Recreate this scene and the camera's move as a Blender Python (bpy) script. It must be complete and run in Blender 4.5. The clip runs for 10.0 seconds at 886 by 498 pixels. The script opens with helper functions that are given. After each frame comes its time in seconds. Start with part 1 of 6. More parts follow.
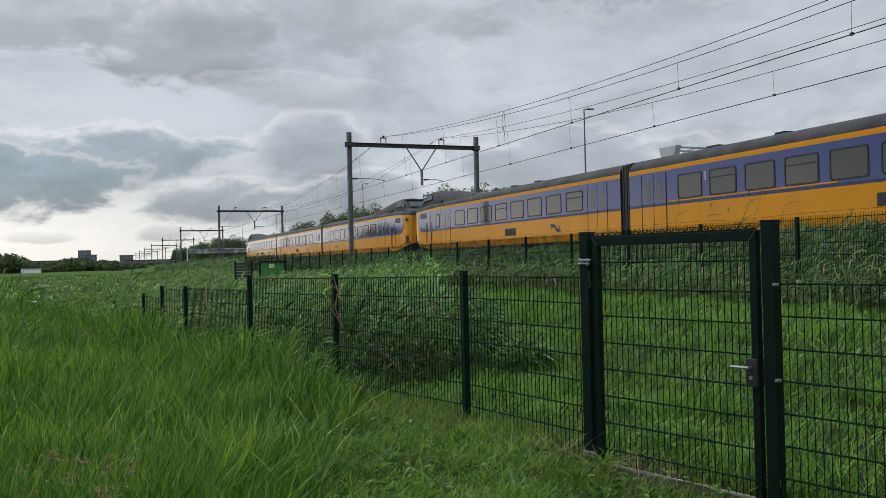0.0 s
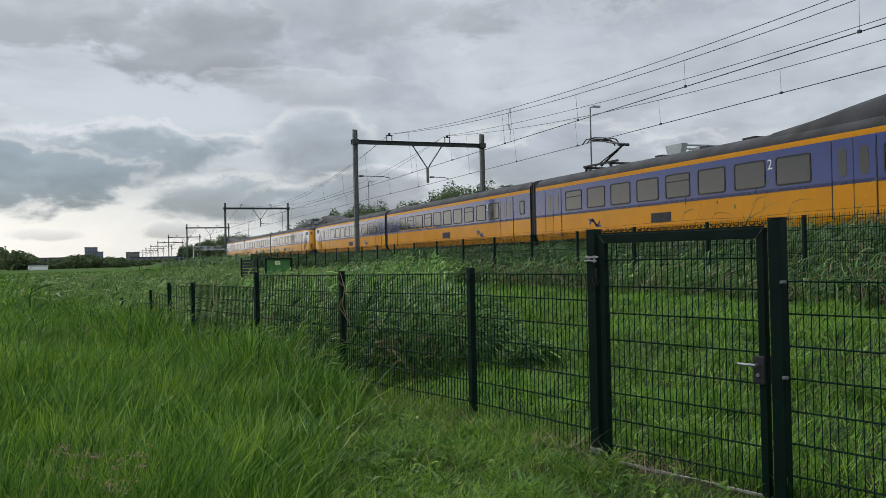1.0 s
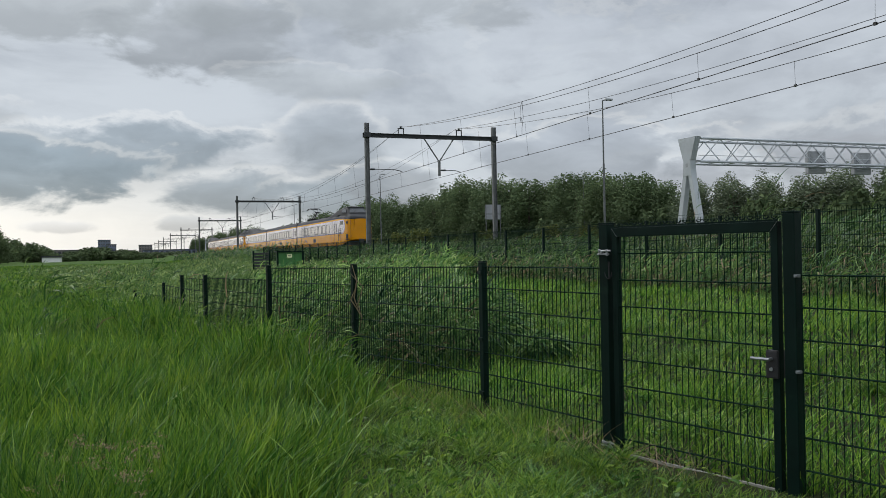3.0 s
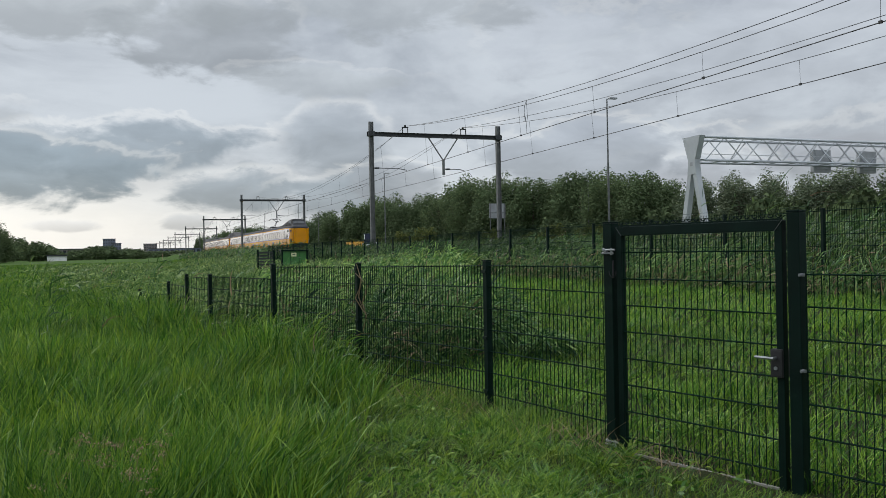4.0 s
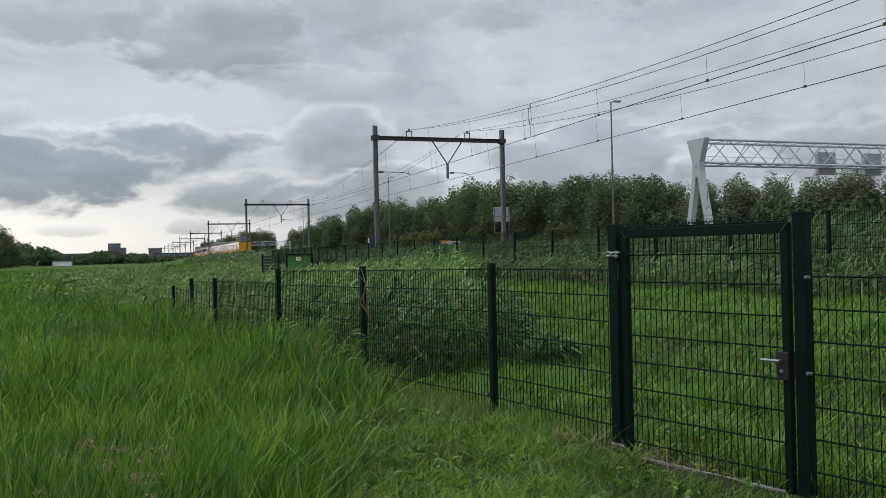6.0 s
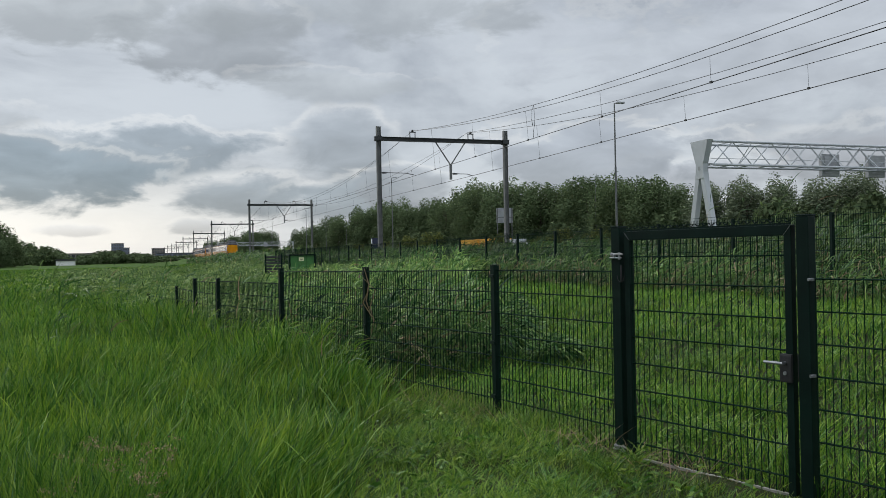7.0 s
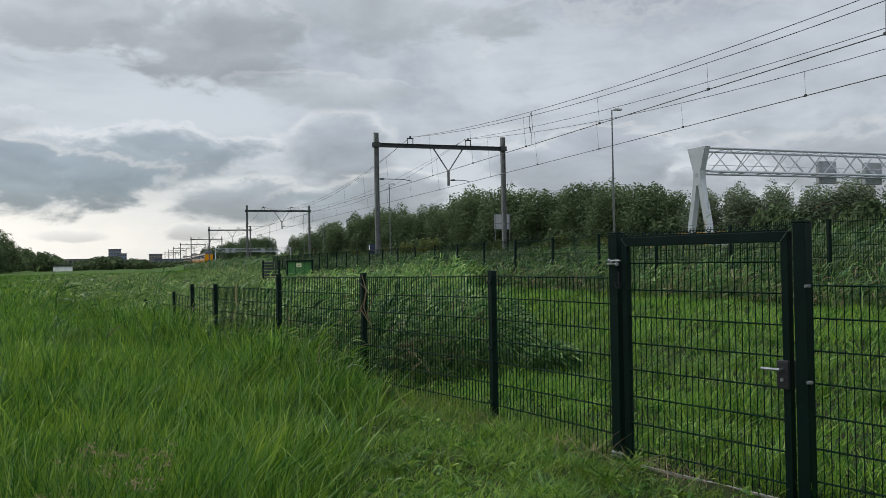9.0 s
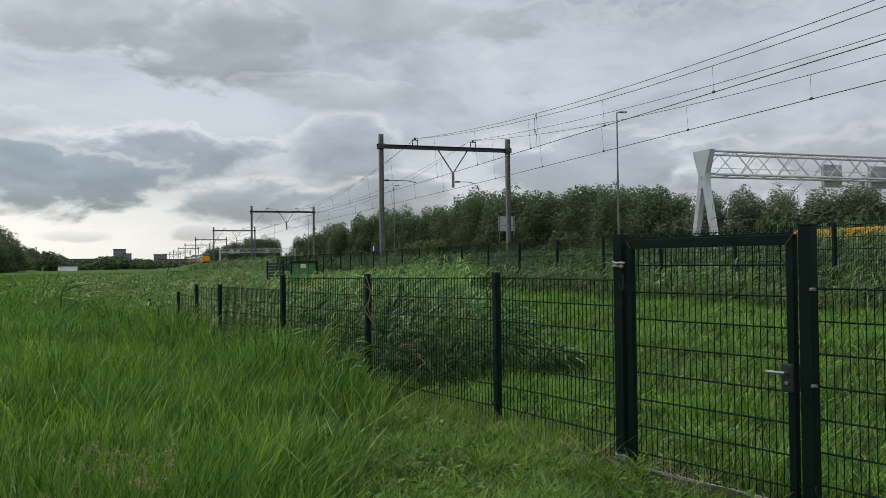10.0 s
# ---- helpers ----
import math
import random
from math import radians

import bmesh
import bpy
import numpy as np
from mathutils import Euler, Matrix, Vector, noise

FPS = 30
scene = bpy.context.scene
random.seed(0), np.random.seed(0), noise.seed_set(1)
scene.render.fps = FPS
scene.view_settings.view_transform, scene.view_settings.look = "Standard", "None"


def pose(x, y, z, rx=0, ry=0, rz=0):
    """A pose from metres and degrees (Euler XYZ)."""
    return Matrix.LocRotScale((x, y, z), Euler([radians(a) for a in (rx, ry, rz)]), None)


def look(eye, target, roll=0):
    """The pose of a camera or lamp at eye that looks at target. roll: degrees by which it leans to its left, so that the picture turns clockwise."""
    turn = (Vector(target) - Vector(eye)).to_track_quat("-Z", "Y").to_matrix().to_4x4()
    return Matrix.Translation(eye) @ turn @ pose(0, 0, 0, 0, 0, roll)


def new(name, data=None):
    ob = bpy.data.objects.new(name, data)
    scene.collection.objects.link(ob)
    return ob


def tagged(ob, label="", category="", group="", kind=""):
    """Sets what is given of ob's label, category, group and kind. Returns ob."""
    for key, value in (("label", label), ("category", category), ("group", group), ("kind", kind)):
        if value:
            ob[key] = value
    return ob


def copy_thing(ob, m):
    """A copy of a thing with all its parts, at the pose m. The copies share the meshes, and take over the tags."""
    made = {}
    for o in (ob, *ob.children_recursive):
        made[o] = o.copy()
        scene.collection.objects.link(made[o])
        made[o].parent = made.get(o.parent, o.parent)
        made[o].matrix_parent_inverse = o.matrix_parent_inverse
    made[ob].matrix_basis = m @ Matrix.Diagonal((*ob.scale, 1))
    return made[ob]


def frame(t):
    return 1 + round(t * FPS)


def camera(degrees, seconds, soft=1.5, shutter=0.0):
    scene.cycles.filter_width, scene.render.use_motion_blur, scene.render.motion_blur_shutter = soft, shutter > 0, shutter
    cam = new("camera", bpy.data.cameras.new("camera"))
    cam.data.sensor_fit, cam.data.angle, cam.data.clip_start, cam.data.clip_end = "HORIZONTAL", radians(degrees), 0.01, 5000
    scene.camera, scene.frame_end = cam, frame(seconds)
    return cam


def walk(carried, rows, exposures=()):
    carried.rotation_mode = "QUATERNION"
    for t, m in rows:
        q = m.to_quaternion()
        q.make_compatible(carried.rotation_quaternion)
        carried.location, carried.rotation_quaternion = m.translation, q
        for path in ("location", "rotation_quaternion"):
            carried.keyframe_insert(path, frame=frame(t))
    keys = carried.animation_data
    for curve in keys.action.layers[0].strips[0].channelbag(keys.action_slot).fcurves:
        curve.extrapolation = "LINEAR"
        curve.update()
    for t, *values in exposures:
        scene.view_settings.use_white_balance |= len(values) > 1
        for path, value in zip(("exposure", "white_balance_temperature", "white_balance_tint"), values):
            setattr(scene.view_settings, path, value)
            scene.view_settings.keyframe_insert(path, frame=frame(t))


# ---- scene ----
cam = camera(56.02, 10.0, soft=0.8)


def view(x, y, z, heading, up, lean):
    """A pose at x, y, z that looks heading degrees to the right of +y, up degrees above level, leaning to its right."""
    h, u = radians(heading), radians(up)
    way = Vector((math.sin(h) * math.cos(u), math.cos(h) * math.cos(u), math.sin(u)))
    return look((x, y, z), Vector((x, y, z)) + way, -lean)


walk(cam, [
    (0.0, view(0.027, 0.010, 1.566, 21.784, 0.687, 1.349)),
    (0.5, view(0.009, -0.001, 1.565, 21.560, 0.611, 1.081)),
    (1.0, view(0.007, -0.002, 1.562, 21.400, 0.529, 1.240)),
    (1.5, view(0.003, -0.001, 1.560, 21.186, 0.318, 1.074)),
    (2.0, view(-0.005, -0.003, 1.560, 21.022, 0.229, 1.033)),
    (2.5, view(0.000, 0.000, 1.560, 20.830, 0.155, 1.100)),
    (4.0, view(-0.004, -0.009, 1.561, 20.324, 0.013, 1.106)),
    (4.5, view(-0.008, -0.011, 1.557, 20.290, 0.013, 1.137)),
    (5.0, view(-0.010, -0.012, 1.559, 20.200, 0.054, 1.128)),
    (5.5, view(-0.003, -0.006, 1.558, 20.094, 0.225, 1.310)),
    (7.0, view(-0.009, -0.010, 1.561, 19.832, 0.333, 1.111)),
    (7.5, view(-0.018, -0.024, 1.562, 19.821, 0.428, 1.072)),
    (8.0, view(-0.014, -0.020, 1.560, 19.925, 0.565, 0.946)),
    (8.5, view(-0.011, -0.014, 1.559, 20.004, 0.704, 0.808)),
    (9.0, view(-0.010, -0.014, 1.559, 20.005, 0.764, 1.016)),
    (9.5, view(-0.013, -0.015, 1.555, 19.834, 0.816, 0.583)),
    (10.0, view(-0.012, -0.014, 1.556, 19.718, 0.882, 0.713)),
])

# ---- world and sun ----
world = bpy.data.worlds.new("overcast_sky")
scene.world = world
world.use_nodes = True


def wnode(kind, **values):
    n = world.node_tree.nodes.new(kind)
    for k, v in values.items():
        setattr(n, k, v)
    return n


def wlink(a, b):
    world.node_tree.links.new(a, b)


def wmath(op, a, b=None, c=None, clamp=False):
    n = wnode("ShaderNodeMath", operation=op, use_clamp=clamp)
    for i, v in enumerate((a, b, c)):
        if v is None:
            continue
        if isinstance(v, (int, float)):
            n.inputs[i].default_value = v
        else:
            wlink(v, n.inputs[i])
    return n.outputs[0]


def wdot(a, vec):
    n = wnode("ShaderNodeVectorMath", operation="DOT_PRODUCT")
    wlink(a, n.inputs[0])
    n.inputs[1].default_value = vec
    return n.outputs["Value"]


def wnoise(vec, scale, detail, rough, distortion=0.0):
    n = wnode("ShaderNodeTexNoise")
    wlink(vec, n.inputs["Vector"])
    n.inputs["Scale"].default_value, n.inputs["Detail"].default_value = scale, detail
    n.inputs["Roughness"].default_value, n.inputs["Distortion"].default_value = rough, distortion
    return n.outputs["Fac"]


def wmix(fac, a, b):
    n = wnode("ShaderNodeMix", data_type="RGBA")
    for sock, v in ((n.inputs["Factor"], fac), (n.inputs["A"], a), (n.inputs["B"], b)):
        if isinstance(v, tuple):
            sock.default_value = (*v, 1)
        elif isinstance(v, (int, float)):
            sock.default_value = v
        else:
            wlink(v, sock)
    return n.outputs["Result"]


def wstep(v, lo, hi):
    n = wnode("ShaderNodeMapRange", interpolation_type="SMOOTHSTEP")
    wlink(v, n.inputs["Value"])
    n.inputs["From Min"].default_value, n.inputs["From Max"].default_value = lo, hi
    return n.outputs["Result"]


SUN_HEADING, SUN_UP = -25.0, 38.0     # degrees to the right of +y, degrees above level


def cloudy_sky():
    world.node_tree.nodes.clear()
    way = wnode("ShaderNodeTexCoord").outputs["Generated"]
    sky = wnode("ShaderNodeTexSky", sky_type="NISHITA", sun_disc=False)
    sky.sun_elevation, sky.sun_rotation = radians(SUN_UP), radians(SUN_HEADING)
    split = wnode("ShaderNodeSeparateXYZ")
    wlink(way, split.inputs[0])
    up = wmath("MAXIMUM", split.outputs["Z"], 0.0)
    # the cloud deck seen as a plane overhead
    deep = wmath("ADD", up, 0.10)
    comb = wnode("ShaderNodeCombineXYZ")
    wlink(wmath("DIVIDE", split.outputs["X"], deep), comb.inputs[0])
    wlink(wmath("DIVIDE", split.outputs["Y"], deep), comb.inputs[1])
    deck = comb.outputs[0]
    big = wnoise(deck, 0.75, 7, 0.55, 0.35)
    fine = wnoise(deck, 2.6, 9, 0.6, 0.3)
    # swirl used to fray the edges of single clouds
    stretch = wnode("ShaderNodeMapping")
    wlink(way, stretch.inputs["Vector"])
    stretch.inputs["Scale"].default_value = (1, 1, 2.2)
    fray = wnoise(stretch.outputs[0], 13.0, 7, 0.54, 0.4)
    fray2 = wnoise(stretch.outputs[0], 6.0, 8, 0.6, 0.4)
    lump = wnoise(stretch.outputs[0], 3.6, 10, 0.58, 0.5)
    deck_tone = wmath("ADD", wmath("MULTIPLY", lump, 0.55), wmath("ADD", wmath("MULTIPLY", big, 0.35), wmath("MULTIPLY", fine, 0.10)))
    grey = wmix(wstep(deck_tone, 0.36, 0.60), (0.345, 0.380, 0.428), (0.560, 0.605, 0.655))
    # the bright, clear band low over the fields on the left
    lowness = wmath("SUBTRACT", 1.0, wstep(split.outputs["Z"], 0.03, 0.15))
    west = wstep(wdot(way, (math.sin(radians(-22)), math.cos(radians(-22)), 0)), 0.80, 0.99)
    glow = wmath("MULTIPLY", lowness, wmath("MULTIPLY_ADD", west, 0.9, 0.1))
    col = wmix(wmath("MULTIPLY", glow, wmath("MULTIPLY_ADD", fray2, 0.7, 0.6), clamp=True), grey, (0.95, 0.93, 0.88))
    # single clouds: heading, height, half width, half height (degrees), tone, edge fraying, strength
    for h, e, a, b, tone, edge, amount in CLOUDS:
        hr, er = radians(h), radians(e)
        side = (math.cos(hr), -math.sin(hr), 0)
        top = (-math.sin(hr) * math.sin(er), -math.cos(hr) * math.sin(er), math.cos(er))
        mid = (math.sin(hr) * math.cos(er), math.cos(hr) * math.cos(er), math.sin(er))
        u = wmath("DIVIDE", wdot(way, side), math.sin(radians(a)))
        v = wmath("DIVIDE", wdot(way, top), math.sin(radians(b)))
        r = wmath("SQRT", wmath("ADD", wmath("MULTIPLY", u, u), wmath("MULTIPLY", v, v)))
        r = wmath("ADD", r, wmath("MULTIPLY", wmath("SUBTRACT", fray, 0.5), edge * 2.2))
        r = wmath("ADD", r, wmath("MULTIPLY", wmath("SUBTRACT", fray2, 0.5), edge * 3.0))
        facing = wmath("GREATER_THAN", wdot(way, mid), 0.2)
        mask = wmath("MULTIPLY", wmath("MULTIPLY", wmath("SUBTRACT", 1.0, wstep(r, 0.55, 1.12)), facing), amount)
        shade = wmath("ADD", wmath("MULTIPLY", v, 0.45), wmath("MULTIPLY", wmath("SUBTRACT", fray, 0.5), 1.7))
        body = wmix(wstep(shade, -0.6, 0.8), tuple(c * 0.92 for c in tone), tuple(min(1.0, c * 1.5 + 0.03) for c in tone))
        rim = wmath("MULTIPLY", wmath("SUBTRACT", 1.0, wstep(wmath("ABSOLUTE", wmath("SUBTRACT", r, 1.08)), 0.0, 0.22)), wmath("MULTIPLY", facing, wstep(v, 0.0, 0.9)))
        col = wmix(wmath("MULTIPLY", rim, 0.30 * amount), col, (0.88, 0.88, 0.86))
        col = wmix(mask, col, body)
    # the thin blue of the open sky shows through a little
    dim = wnode("ShaderNodeVectorMath", operation="SCALE")
    wlink(sky.outputs[0], dim.inputs[0])
    dim.inputs["Scale"].default_value = 0.10
    col = wmix(0.08, col, dim.outputs[0])
    # an overcast sky is brightest overhead
    lift = wnode("ShaderNodeVectorMath", operation="SCALE")
    wlink(col, lift.inputs[0])
    wlink(wmath("MULTIPLY_ADD", wstep(split.outputs["Z"], 0.30, 0.85), 2.3, 1.08), lift.inputs["Scale"])
    col = lift.outputs[0]
    # below the horizon the haze ends in dull ground colour
    col = wmix(wstep(split.outputs["Z"], -0.02, 0.0), (0.05, 0.06, 0.04), col)
    back = wnode("ShaderNodeBackground")
    back.inputs["Strength"].default_value = 1.0
    wlink(col, back.inputs["Color"])
    wlink(back.outputs[0], wnode("ShaderNodeOutputWorld").inputs["Surface"])


CLOUDS = [
    (0.5, 6.5, 8.5, 2.0, (0.21, 0.25, 0.29), 0.9, 0.95),
    (-6.0, 5.2, 7.5, 1.9, (0.19, 0.24, 0.285), 0.9, 0.95),
    (13.0, 6.9, 3.9, 2.6, (0.25, 0.28, 0.315), 0.45, 0.92),
    (6.8, 4.2, 5.5, 1.6, (0.225, 0.262, 0.30), 0.7, 0.92),
    (13.0, 3.8, 5.0, 1.6, (0.21, 0.247, 0.285), 0.8, 0.9),
    (17.5, 4.6, 3.5, 1.4, (0.25, 0.275, 0.31), 0.8, 0.8),
    (4.5, 14.2, 6.0, 2.6, (0.29, 0.315, 0.34), 0.9, 0.85),
    (-3.5, 15.6, 7.0, 2.4, (0.33, 0.36, 0.38), 1.0, 0.75),
    (-10.0, 9.0, 4.0, 1.0, (0.35, 0.38, 0.41), 0.9, 0.6),
    (12.0, 11.5, 5.0, 1.0, (0.36, 0.39, 0.41), 1.0, 0.5),
    (47.0, 5.6, 6.0, 2.4, (0.27, 0.285, 0.315), 0.7, 0.8),
    (40.0, 12.0, 13.0, 5.0, (0.39, 0.42, 0.465), 1.0, 0.55),
    (36.0, 4.5, 6.0, 1.6, (0.30, 0.32, 0.36), 0.8, 0.75),
    (30.0, 6.0, 8.0, 2.2, (0.29, 0.32, 0.365), 0.9, 0.8),
    (16.0, 16.6, 7.0, 2.2, (0.34, 0.37, 0.39), 1.0, 0.6),
    (3.2, 2.1, 2.0, 0.55, (0.42, 0.44, 0.46), 0.9, 0.75),
    (-4.0, 1.9, 3.0, 0.4, (0.55, 0.56, 0.57), 0.9, 0.7),
]
cloudy_sky()

sun_data = bpy.data.lights.new("sun", "SUN")
sun_data.energy, sun_data.angle, sun_data.color = 1.5, radians(30), (1.0, 0.96, 0.90)
sun = new("sun", sun_data)
hs, us = radians(SUN_HEADING), radians(SUN_UP)
sun.matrix_world = look((60 * math.sin(hs) * math.cos(us), 60 * math.cos(hs) * math.cos(us), 60 * math.sin(us)), (0, 0, 0))
scene.view_settings.exposure = 0.0

# ---- materials ----
def material(name, color, rough=0.6, metal=0.0, vary=0.15, scale=6.0, grain=60.0, bump=0.1, bump_scale=80.0, island=0.0, objvary=0.0,
             second=None, second_scale=1.5, second_at=(0.45, 0.65), rough_vary=0.1, translucent=0.0, coords="Object", spec=0.5, coat=0.0):
    """A surface with stains, grain and fine relief in metres."""
    m = bpy.data.materials.new(name)
    m.use_nodes = True
    nt = m.node_tree
    p = nt.nodes["Principled BSDF"]
    co = nt.nodes.new("ShaderNodeTexCoord").outputs[coords] if coords == "Object" else nt.nodes.new("ShaderNodeNewGeometry").outputs["Position"]

    def noise_at(s, detail=4):
        n = nt.nodes.new("ShaderNodeTexNoise")
        nt.links.new(co, n.inputs["Vector"])
        n.inputs["Scale"].default_value, n.inputs["Detail"].default_value = s, detail
        return n.outputs["Fac"]

    def mix(fac, a, b, blend="MIX"):
        n = nt.nodes.new("ShaderNodeMix")
        n.data_type, n.blend_type = "RGBA", blend
        for sock, v in ((n.inputs["Factor"], fac), (n.inputs["A"], a), (n.inputs["B"], b)):
            if isinstance(v, tuple):
                sock.default_value = (*v, 1)
            elif isinstance(v, (int, float)):
                sock.default_value = v
            else:
                nt.links.new(v, sock)
        return n.outputs["Result"]

    def ramp(v, lo, hi, a=0.0, b=1.0):
        n = nt.nodes.new("ShaderNodeMapRange")
        nt.links.new(v, n.inputs["Value"])
        for key, val in (("From Min", lo), ("From Max", hi), ("To Min", a), ("To Max", b)):
            n.inputs[key].default_value = val
        return n.outputs["Result"]

    big, small = noise_at(scale), noise_at(grain, 6)
    dark = tuple(c * (1 - vary) for c in color)
    lite = tuple(min(1.0, c * (1 + vary)) for c in color)
    col = mix(ramp(big, 0.3, 0.7), dark, lite)
    if second:
        col = mix(ramp(noise_at(second_scale, 5), *second_at), col, second)
    col = mix(vary * 1.2, col, mix(small, (0.3, 0.3, 0.3), (0.75, 0.75, 0.75)), "OVERLAY")
    if island or objvary:
        if island:
            rnd = nt.nodes.new("ShaderNodeNewGeometry").outputs["Random Per Island"]
        else:
            rnd = nt.nodes.new("ShaderNodeObjectInfo").outputs["Random"]
        k = island or objvary
        hsv = nt.nodes.new("ShaderNodeHueSaturation")
        nt.links.new(col, hsv.inputs["Color"])
        nt.links.new(ramp(rnd, 0, 1, 1 - k, 1 + k), hsv.inputs["Value"])
        nt.links.new(ramp(rnd, 0, 1, 0.5 + 0.06 * k, 0.5 - 0.06 * k), hsv.inputs["Hue"])
        col = hsv.outputs[0]
    nt.links.new(col, p.inputs["Base Color"])
    p.inputs["Metallic"].default_value = metal
    p.inputs["Specular IOR Level"].default_value = spec
    if coat:
        p.inputs["Coat Weight"].default_value, p.inputs["Coat Roughness"].default_value, p.inputs["Coat IOR"].default_value = coat, 0.06, 1.5
    nt.links.new(ramp(noise_at(scale * 1.7), 0.3, 0.7, max(0.02, rough - rough_vary), min(1, rough + rough_vary)), p.inputs["Roughness"])
    if bump:
        b = nt.nodes.new("ShaderNodeBump")
        b.inputs["Strength"].default_value, b.inputs["Distance"].default_value = bump, 0.3 / bump_scale
        nt.links.new(noise_at(bump_scale, 4), b.inputs["Height"])
        nt.links.new(b.outputs[0], p.inputs["Normal"])
    if translucent:
        t = nt.nodes.new("ShaderNodeBsdfTranslucent")
        nt.links.new(col, t.inputs["Color"])
        mx = nt.nodes.new("ShaderNodeMixShader")
        mx.inputs["Fac"].default_value = translucent
        nt.links.new(p.outputs[0], mx.inputs[1])
        nt.links.new(t.outputs[0], mx.inputs[2])
        nt.links.new(mx.outputs[0], nt.nodes["Material Output"].inputs["Surface"])
    return m


def glass_dark(name, tint, rough=0.06, spec=0.9):
    m = material(name, tint, rough=rough, vary=0.12, scale=1.2, grain=12, bump=0.03, bump_scale=3, rough_vary=0.03, objvary=0.35, spec=spec, coat=0.6 if spec > 0.5 else 0.0)
    return m


M = dict(
    ground=material("earth", (0.036, 0.072, 0.011), 0.95, vary=0.4, scale=0.6, grain=25, bump=0.8, bump_scale=12, second=(0.05, 0.045, 0.02), second_scale=0.25, second_at=(0.6, 0.75), coords="Position", spec=0.05),
    soil=material("dark_soil_under_grass", (0.020, 0.024, 0.010), 0.95, vary=0.4, scale=1.5, grain=25, bump=0.8, bump_scale=12, coords="Position", spec=0.05),
    green_paint=material("dark_green_powder_coat", (0.0030, 0.0115, 0.0085), 0.5, spec=0.10, vary=0.2, scale=5, grain=90, bump=0.05, second=(0.006, 0.017, 0.011), second_scale=7, second_at=(0.62, 0.72)),
    wire_paint=material("green_coated_wire", (0.0040, 0.016, 0.010), 0.75, spec=0.06, vary=0.25, scale=9, grain=120, bump=0.0),
    steel=material("galvanised_steel", (0.30, 0.31, 0.32), 0.48, 0.9, vary=0.15, scale=20, grain=150, bump=0.05),
    dull_steel=material("weathered_galvanised_steel", (0.115, 0.12, 0.12), 0.6, 0.35, vary=0.25, scale=3, grain=60, bump=0.1),
    dark_steel=material("dark_weathered_steel", (0.030, 0.033, 0.035), 0.6, 0.3, vary=0.3, scale=2, grain=40, bump=0.1),
    copper=material("oxidised_copper_wire", (0.035, 0.036, 0.036), 0.55, 0.5, vary=0.2, scale=4, bump=0),
    concrete=material("grey_concrete", (0.24, 0.23, 0.20), 0.9, vary=0.2, scale=2, grain=40, bump=0.25, bump_scale=40),
    ballast=material("ballast", (0.16, 0.145, 0.13), 0.95, vary=0.45, scale=9, grain=20, bump=1.0, bump_scale=14),
    rail=material("rusty_rail", (0.14, 0.08, 0.05), 0.6, 0.5, vary=0.3, scale=8, bump=0.1),
    asphalt=material("asphalt", (0.055, 0.055, 0.057), 0.85, vary=0.2, scale=0.5, grain=50, bump=0.2, bump_scale=60),
    yellow=material("train_yellow", (0.52, 0.215, 0.004), 0.20, spec=0.25, vary=0.07, scale=0.7, grain=8, rough_vary=0.06, bump=0.02, bump_scale=2, second=(0.47, 0.195, 0.008), second_scale=0.5, second_at=(0.58, 0.8)),
    blue=material("train_blue", (0.019, 0.033, 0.150), 0.15, coat=1.0, spec=0.2, vary=0.10, scale=0.6, grain=8, rough_vary=0.05, bump=0.02, bump_scale=2, second=(0.026, 0.040, 0.140), second_scale=0.8, second_at=(0.5, 0.75)),
    navy=material("train_dark_blue_stripe", (0.02, 0.025, 0.08), 0.3, vary=0.1, scale=2, bump=0),
    roof=material("sooty_train_roof", (0.032, 0.033, 0.036), 0.75, spec=0.2, vary=0.3, scale=0.8, grain=9, bump=0.1, bump_scale=10, second=(0.022, 0.021, 0.02), second_scale=0.6, second_at=(0.5, 0.7)),
    black=material("black_rubber", (0.010, 0.010, 0.011), 0.7, vary=0.3, scale=4, bump=0.1),
    under=material("grimy_underframe", (0.035, 0.030, 0.026), 0.85, vary=0.4, scale=3, bump=0.3, bump_scale=20),
    glass=glass_dark("tinted_train_glass", (0.026, 0.024, 0.021), 0.06, 0.55),
    cab_glass=glass_dark("dark_cab_glass", (0.05, 0.052, 0.055), 0.25, 0.15),
    white=material("white_paint", (0.72, 0.72, 0.70), 0.45, vary=0.08, scale=1.5, bump=0.05),
    gantry=material("light_grey_gantry_paint", (0.36, 0.38, 0.40), 0.42, vary=0.08, scale=0.8, grain=20, bump=0.05, second=(0.30, 0.32, 0.335), second_scale=0.6, second_at=(0.55, 0.75)),
    sign_back=material("aluminium_sign_back", (0.30, 0.31, 0.32), 0.5, 0.5, vary=0.12, scale=1.2, bump=0.05),
)


# ---- building blocks ----
def link(name, bm, mat, parent=None, label="", smooth=False):
    me = bpy.data.meshes.new(name)
    bm.to_mesh(me)
    bm.free()
    if smooth:
        me.polygons.foreach_set("use_smooth", [True] * len(me.polygons))
    for mm in mat if isinstance(mat, (list, tuple)) else [mat]:
        me.materials.append(mm)
    ob = new(name, me)
    if parent:
        ob.parent = parent
    if label:
        ob["label"] = label
    return ob


def part(name, bm, mat, parent, label="", smooth=False):
    return link(name, bm, mat, parent, label, smooth)


def again(name, ob, parent, m):
    """One more part on the same mesh."""
    o = new(name, ob.data)
    o.parent = parent
    o.matrix_basis = m
    return o


